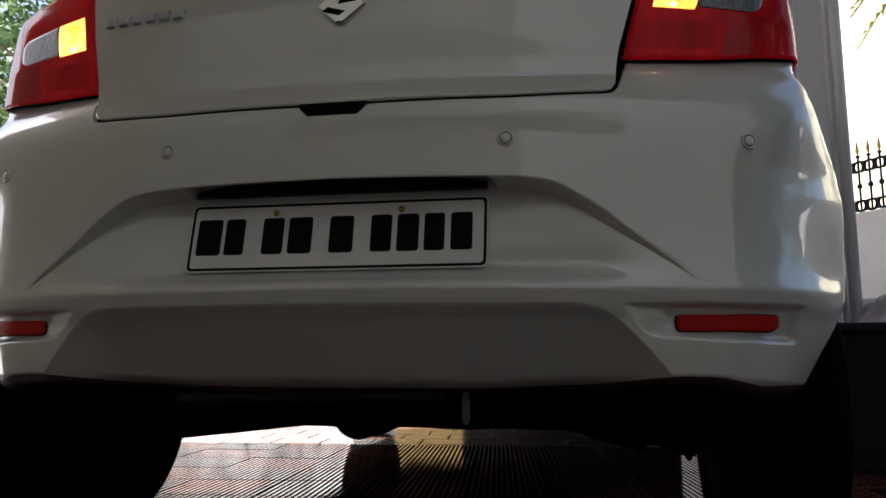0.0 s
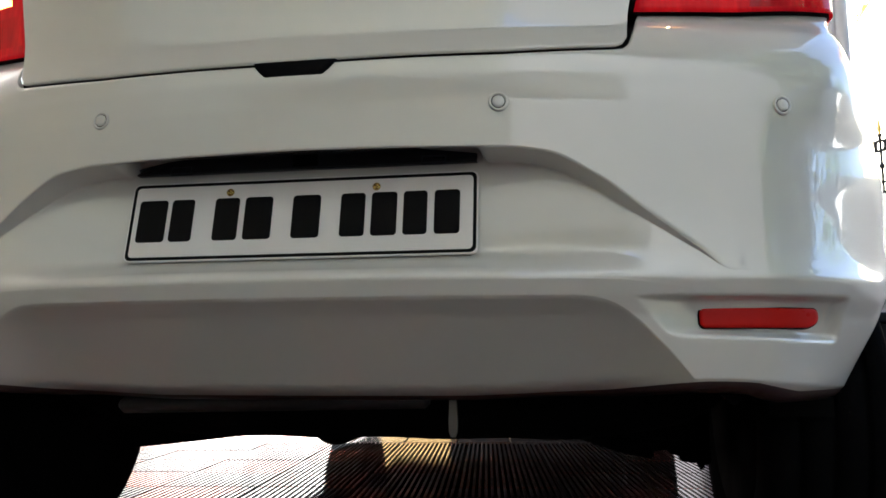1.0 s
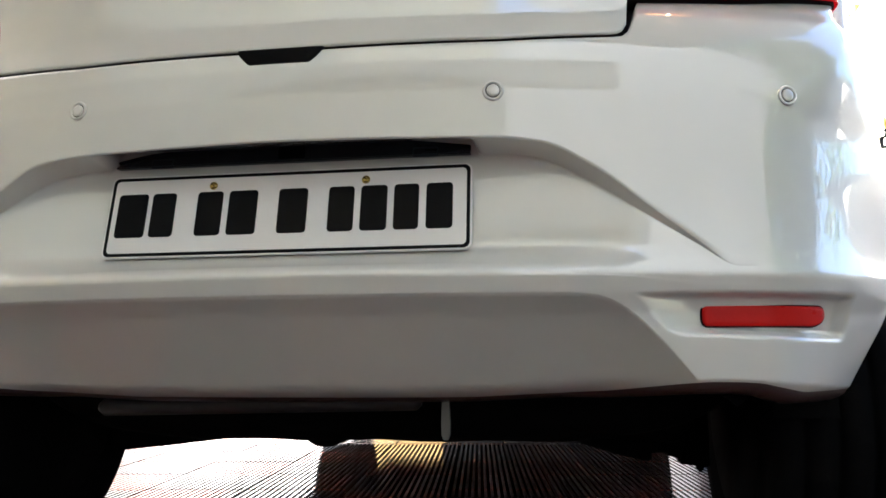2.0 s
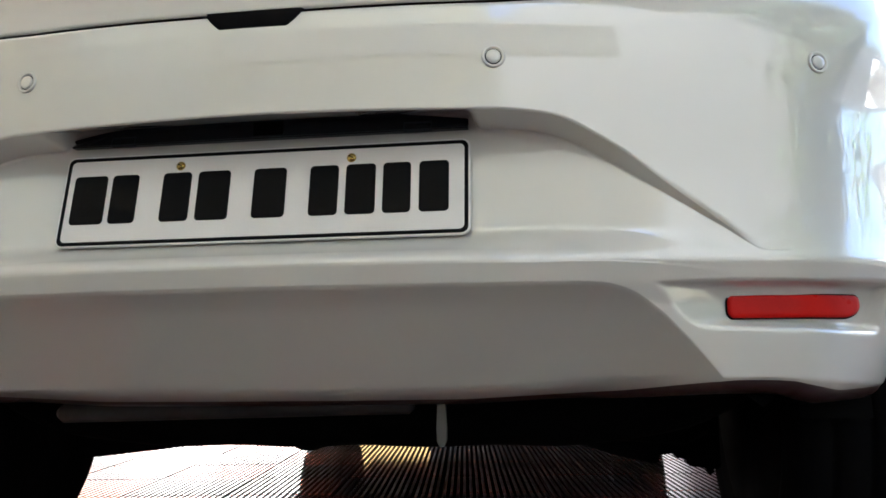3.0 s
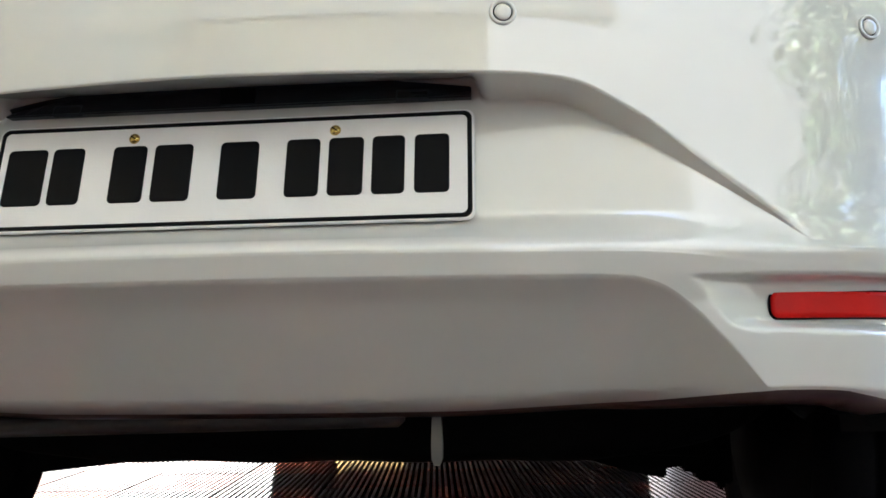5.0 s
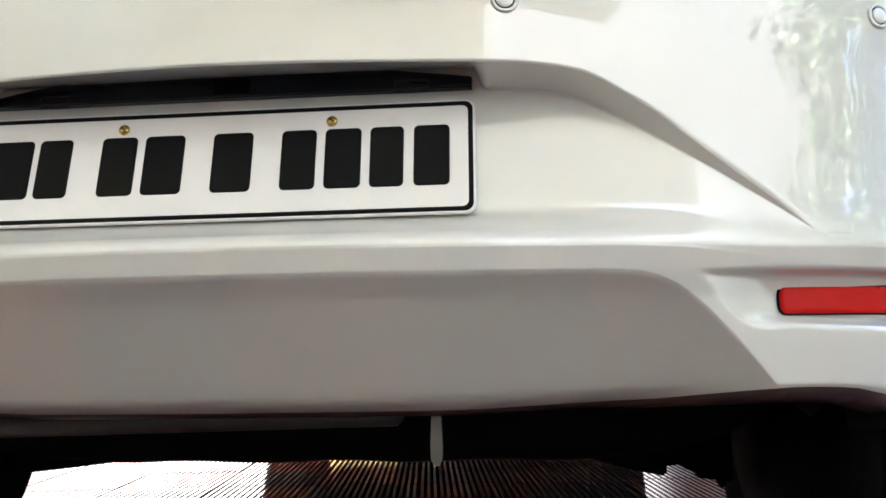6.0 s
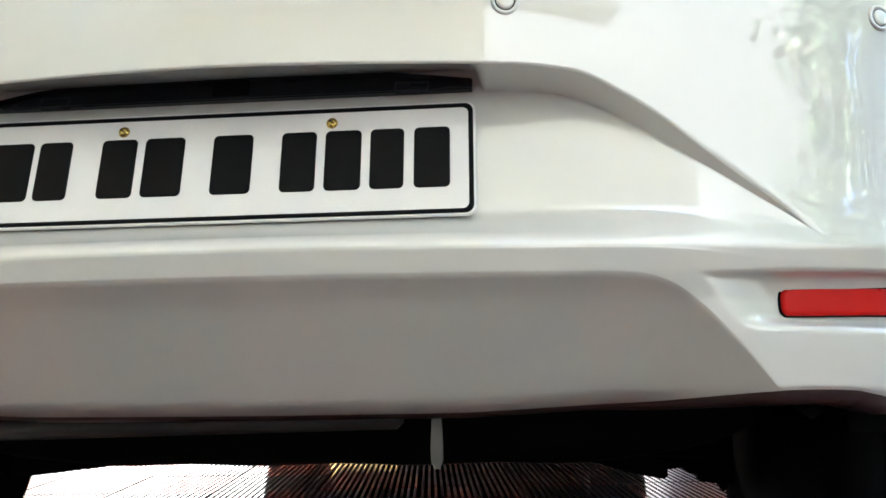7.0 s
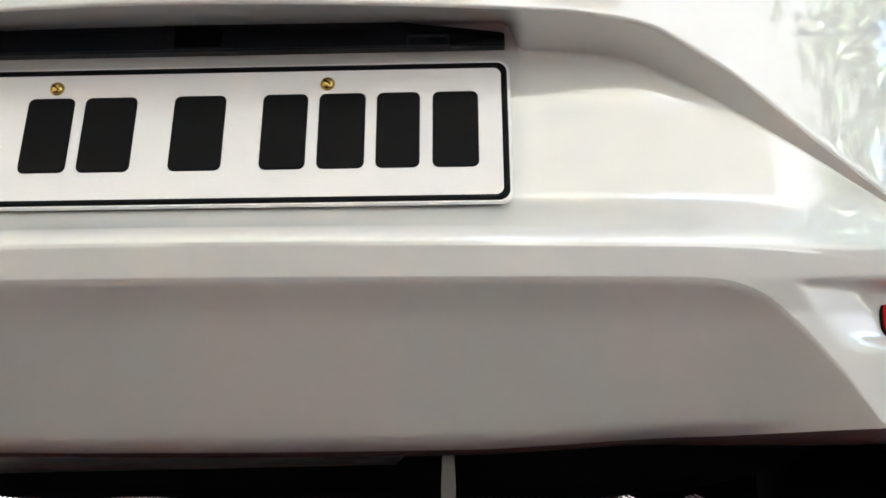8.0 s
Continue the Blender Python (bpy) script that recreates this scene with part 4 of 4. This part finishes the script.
def build_fence():
    fence = thing("fence", "black cast iron fence with gold spear tips on the wall", "fence", pose(1.97, 3.7, 1.187, 0, 0, -53) @ pose(-0.75, 0, 0))
    n = 33
    pitch = 0.068
    for z0 in (0.030, 0.085, 0.262, 0.318):
        part("rail", box((n * pitch, 0.016, 0.010), (n * pitch / 2, 0, z0), 0.002), iron, fence)
    for i in range(n):
        x = (i + 0.5) * pitch
        v, f = lathe([(0.007, 0.0), (0.007, 0.16), (0.015, 0.165), (0.015, 0.185), (0.007, 0.19), (0.007, 0.345), (0.013, 0.348), (0.013, 0.357)], 8, at=(x, 0, 0))
        bar = mesh_part("bar", v, f, iron, fence)
        v, f = lathe([(0.008, 0.357), (0.005, 0.368), (0.012, 0.385), (0.008, 0.41), (0.0005, 0.455)], 8, at=(x, 0, 0))
        mesh_part("spear", v, f, gold, bar, "gold painted spear tip")
        for z0, turn in ((0.0575, 1), (0.290, -1)):
            for sgn in (-1, 1):
                pts = [(x + sgn * (0.010 + 0.020 * math.sin(a)), 0, z0 + turn * 0.030 * math.cos(a)) for a in np.linspace(0.1, 3.6, 9)]
                v, f = tube(pts, [0.009, 0.010, 0.010, 0.010, 0.010, 0.010, 0.009, 0.008, 0.006], 6)
                mesh_part("scroll", v, f, iron, bar)


build_fence()

# houses beyond the fence and across the garden
def build_house(m, label, wall_mat, width, height, window_xs):
    house = thing("house", label, "house", m, "neighbouring houses")
    part("wall", box((width, 6.0, height), (0, 3.0, height / 2), 0.02), wall_mat, house)
    part("roof", box((width + 0.8, 6.8, 0.25), (0, 3.0, height + 0.1), 0.04), roof_tile, house)
    for wx in window_xs:
        for wz in (1.6, 4.4):
            win = part("window", box((1.3, 0.10, 1.3), (wx, -0.02, wz), 0.01), white_wall, house, "white framed window")
            for px in (-0.3, 0.3):
                part("pane", box((0.52, 0.02, 1.1), (wx + px, -0.078, wz), 0.004), glass_dark, win)


build_house(pose(5.3, 8.6, FLOOR_Z - 0.09, 0, 0, -53), "cream plastered neighbouring house in full sun", cream, 11.0, 6.2, (0.9, 3.6))

# unseen house behind and beside the porch, added to block sun and sky
tag_structure(part("wall_south", box((4.5, 0.24, 8.26), (-0.65, -5.6, 4.01), 0.01), cream), "unseen cream house wall, raised to keep sky out of reflections", "wall")
tag_structure(part("wall_west", box((0.24, 9.6, 8.26), (-2.8, -4.4, 4.01), 0.01), cream), "added unseen cream wall that keeps the sun off the porch", "wall")
# Unseen slab, placed where the bumper paint mirrors a dark band.
tag_structure(part("balcony", box((6.1, 0.55, 1.15), (0.40, -5.205, 4.10), 0.02), band_cream), "added unseen cream slab that puts a dark band in reflections", "balcony")
door = thing("door_1", "closed dark teak double door added to the unseen house wall", "door", pose(-0.9, -5.46, FLOOR_Z), kind="structure")
part("door_frame", box((1.9, 0.08, 2.22), (0, 0, 1.10), 0.01), teak, door)
for sx in (-1, 1):
    leafd = part("door_leaf", box((0.82, 0.05, 2.06), (sx * 0.42, 0.05, 1.03), 0.008), teak, door)
    for pz in (0.55, 1.50):
        part("panel", box((0.56, 0.02, 0.75), (sx * 0.42, 0.083, pz), 0.009), teak, leafd)


# Unseen sunlit wall, added to brighten the reflection in the left paving.
yard_bounce = tag_structure(part("wall_yard", box((9, 0.2, 1.96), (0, 0, 0.82), 0.008), white_wall), "added unseen white wall that whitens the floor's reflection", "wall")
yard_bounce.matrix_world = pose(-5.76, 9.04, 0, 0, 0, -27)
# Unseen block, added and sized to give the paving its gold reflection.
ochre_block = tag_structure(part("wall_outhouse", box((1.05, 0.3, 1.24), (0, 0, 0.46), 0.008), ochre), "added unseen ochre block that puts gold in the floor's reflection", "wall")
ochre_block.matrix_world = pose(-0.95, 6.6, 0, 0, 0, -12)


# ---- trees ----
def build_tree(x, y, height, spread, leaves, seed, label, low=0.5, foliage=leaf):
    rng = random.Random(seed)
    size = 1.0 if low > 0.4 else 1.4
    t = thing("tree", label, "tree", pose(x, y, FLOOR_Z - 0.09), "garden trees")
    pts, r = [], []
    for k in range(8):
        f = k / 7
        pts.append((0.25 * math.sin(f * 2 + seed), 0.2 * math.sin(f * 3 + seed * 2), height * 0.62 * f))
        r.append(0.16 * (1 - f * 0.7) * height / 6)
    v, f = tube(pts, r, 10)
    limbs = []
    for k in range(9):
        a = k * 2.4 + seed
        f0 = 0.45 + 0.06 * k
        b = Vector(pts[min(7, int(f0 * 7) + 1)])
        e = b + Vector((math.cos(a) * spread * 0.7, math.sin(a) * spread * 0.7, height * rng.uniform(0.08, 0.34)))
        mid = b.lerp(e, 0.5) + Vector((0, 0, height * 0.05))
        v2, f2 = tube([b, mid, e], [0.06, 0.04, 0.015], 6)
        o = len(v)
        v, f = list(v) + list(v2), f + [tuple(i + o for i in q) for q in f2]
        limbs += [mid, e]
    mesh_part("trunk", v, f, bark, t, "grey brown trunk and limbs")
    v, f = [], []
    clumps = [Vector((p.x, p.y, p.z)) for p in limbs] + [Vector((rng.gauss(0, spread * 0.42), rng.gauss(0, spread * 0.42), height * rng.uniform(low, 1.0))) for _ in range(26 if low > 0.4 else 60)]
    for k in range(leaves):
        c = rng.choice(clumps)
        p = c + Vector((rng.gauss(0, 0.34), rng.gauss(0, 0.34), rng.gauss(0, 0.24)))
        d = Vector((rng.gauss(0, 1), rng.gauss(0, 1), rng.gauss(-0.3, 0.6))).normalized()
        w = d.orthogonal().normalized()
        w.rotate(Matrix.Rotation(rng.uniform(0, 6.28), 3, d))
        ln, wd = rng.uniform(0.10, 0.20) * size, rng.uniform(0.035, 0.065) * size
        n = d.cross(w) * 0.02
        o = len(v)
        v += [p, p + d * ln * 0.5 + w * wd + n, p + d * ln, p + d * ln * 0.5 - w * wd + n]
        f.append((o, o + 1, o + 2, o + 3))
    mesh_part("crown", v, f, foliage, t, "loose crown of small green leaves", smooth=False)
    return t


build_tree(-6.2, 8.5, 6.8, 2.4, 5200, 1, "leafy green garden tree beyond the yard")
build_tree(-9.0, 9.5, 7.5, 2.8, 5200, 2, "tall leafy green tree beyond the yard")
build_tree(-4.6, 12.5, 8.0, 2.8, 4200, 3, "leafy green garden tree beyond the yard")
build_tree(9.3, -1.7, 5.6, 1.4, 6000, 4, "leafy garden tree beside the porch", 0.3, leaf_shaded)
build_tree(9.8, 1.2, 3.5, 1.4, 900, 5, "leafy garden tree beside the porch")
build_tree(6.95, -2.75, 7.9, 1.7, 17000, 6, "dense green garden tree beside the porch, foliage darkened for shade", 0.17, leaf_shaded)
# Made this tall to keep sky out of the paint's reflections.
garden_wall = tag_structure(part("wall_garden", box((7.66, 0.2, 9.06), (0.23, 0, 4.37), 0.008), grey_wall), "tall pale grey rendered wall along the garden, raised to hide sky", "wall")
garden_wall.matrix_world = pose(4.5, -6.9, 0, 0, 0, 39.5)
tag_structure(part("wall_east", box((0.18, 9.4, 2.11), (7.4, 0.9, 0.9), 0.008), dark_gate), "dark painted boundary wall along the garden", "wall")


def build_palm():
    t = thing("palm", "palm with yellowing fronds beyond the fence", "palm", pose(4.62, 6.3, FLOOR_Z - 0.09))
    v, f = tube([(0, 0, 0), (0.06, 0, 2.4), (0.02, 0.05, 4.6)], [0.13, 0.10, 0.08], 12)
    mesh_part("trunk", v, f, bark, t)
    rng = random.Random(9)
    for k in range(11):
        a = k * 2 * math.pi / 11 + 0.2
        v, f = [], []
        for i in range(26):
            q = i / 25
            out, z = 1.6 * q, 4.6 + 0.75 * q - 1.55 * q * q
            c = Vector((math.cos(a) * out, math.sin(a) * out, z))
            side = Vector((-math.sin(a), math.cos(a), 0))
            ln = 0.42 * math.sin(math.pi * min(1, q * 0.85 + 0.12))
            for sgn in (-1, 1):
                tip = c + side * sgn * ln * 0.8 + Vector((math.cos(a) * 0.12, math.sin(a) * 0.12, -0.35 * ln + rng.uniform(-0.03, 0.03)))
                o = len(v)
                v += [c, c + Vector((math.cos(a), math.sin(a), 0)) * 0.05, tip]
                f.append((o, o + 1, o + 2))
        rib, rf = tube([(math.cos(a) * 1.6 * q, math.sin(a) * 1.6 * q, 4.6 + 0.75 * q - 1.55 * q * q) for q in np.linspace(0, 1, 8)], 0.012, 6)
        o = len(v)
        v += list(rib)
        f += [tuple(i + o for i in q) for q in rf]
        mesh_part("frond", v, f, palm_leaf, t, "yellow green frond", smooth=False)


build_palm()

# ---- paving, piece by piece ----
TILE, BRICK_W, BRICK_D = 0.30, 0.24, 0.26


def grooved_tile_mesh(name, mat):
    ridges = 16
    half = TILE / 2 - 0.002
    pitch = 2 * half / ridges
    prof = [(-half, -0.012), (-half + 0.0005, -0.006)]
    for k in range(ridges):
        x = -half + k * pitch
        prof += [(x + pitch * 0.08, -0.006), (x + pitch * 0.12, 0.0), (x + pitch * 0.55, 0.0), (x + pitch * 0.59, -0.006)]
    prof.append((half, -0.012))
    v = [(x, y, z if abs(y) < half else z - 0.002) for y in (-half, -half + 0.003, half - 0.003, half) for x, z in prof]
    me = bpy.data.meshes.new(name)
    me.from_pydata(v, [], grid_faces(4, len(prof)))
    me.materials.append(mat)
    me.materials.append(groove_shade)
    # faces down in the grooves take the painted shade
    for p in me.polygons:
        if min(v[k][2] for k in p.vertices) < -0.003:
            p.material_index = 1
    return me


def brick_mesh():
    bm = box((BRICK_W - 0.006, BRICK_D - 0.006, 0.014), (0, 0, -0.007), 0.003, segments=1)
    me = bpy.data.meshes.new("brick")
    bm.to_mesh(me)
    bm.free()
    me.materials.append(brick_mat)
    return me


red_data, grey_data, brick_data = grooved_tile_mesh("tile", tile_red), grooved_tile_mesh("tile", tile_grey), brick_mesh()


def tile_place(i, j):
    return LAY @ pose(i * TILE + 0.02, j * TILE + 0.26, random.Random(i * 31 + j).uniform(-0.0008, 0.0008))


rest = []
for j in range(-20, 8):
    for i in range(-9, 12):
        if -10 <= j and -6 <= i <= 8:
            ob = new("tile", red_data if (i + j) % 2 else grey_data)
            ob.parent = floor
            ob.matrix_world = tile_place(i, j)
        else:
            rest.append((i, j))
# the tiles farther off, joined
for odd, mat in ((1, tile_red), (0, tile_grey)):
    v, f, dark = [], [], []
    src = [tuple(q.co) for q in red_data.vertices]
    for i, j in rest:
        if (i + j) % 2 != odd:
            continue
        m, o = tile_place(i, j), len(v)
        v += [m @ Vector(q) for q in src]
        f += [tuple(k + o for k in p.vertices) for p in red_data.polygons]
        dark += [p.material_index for p in red_data.polygons]
    ob = mesh_part("tile_field", v, f, mat, floor, smooth=False)
    ob.matrix_world = Matrix()
    tagged(ob, "more grooved paving tiles of the porch floor", "", "", "stuff")
    ob.data.materials.append(groove_shade)
    ob.data.polygons.foreach_set("material_index", dark)
apron = tag_structure(part("apron", box((5.2, 5.0, 0.02), (-5.1, 3.4, -0.02), 0.0), sunlit_bed), "cement bed of the brick apron, sunlight put into its pale colour", "paving")
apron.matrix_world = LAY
for j in range(0, 12):
    for i in range(-14, 9):
        ob = new("brick", brick_data)
        ob.parent = floor
        ob.matrix_world = LAY @ pose(i * BRICK_W + (BRICK_W / 2 if j % 2 else 0), 2.64 + j * BRICK_D, 0.0)
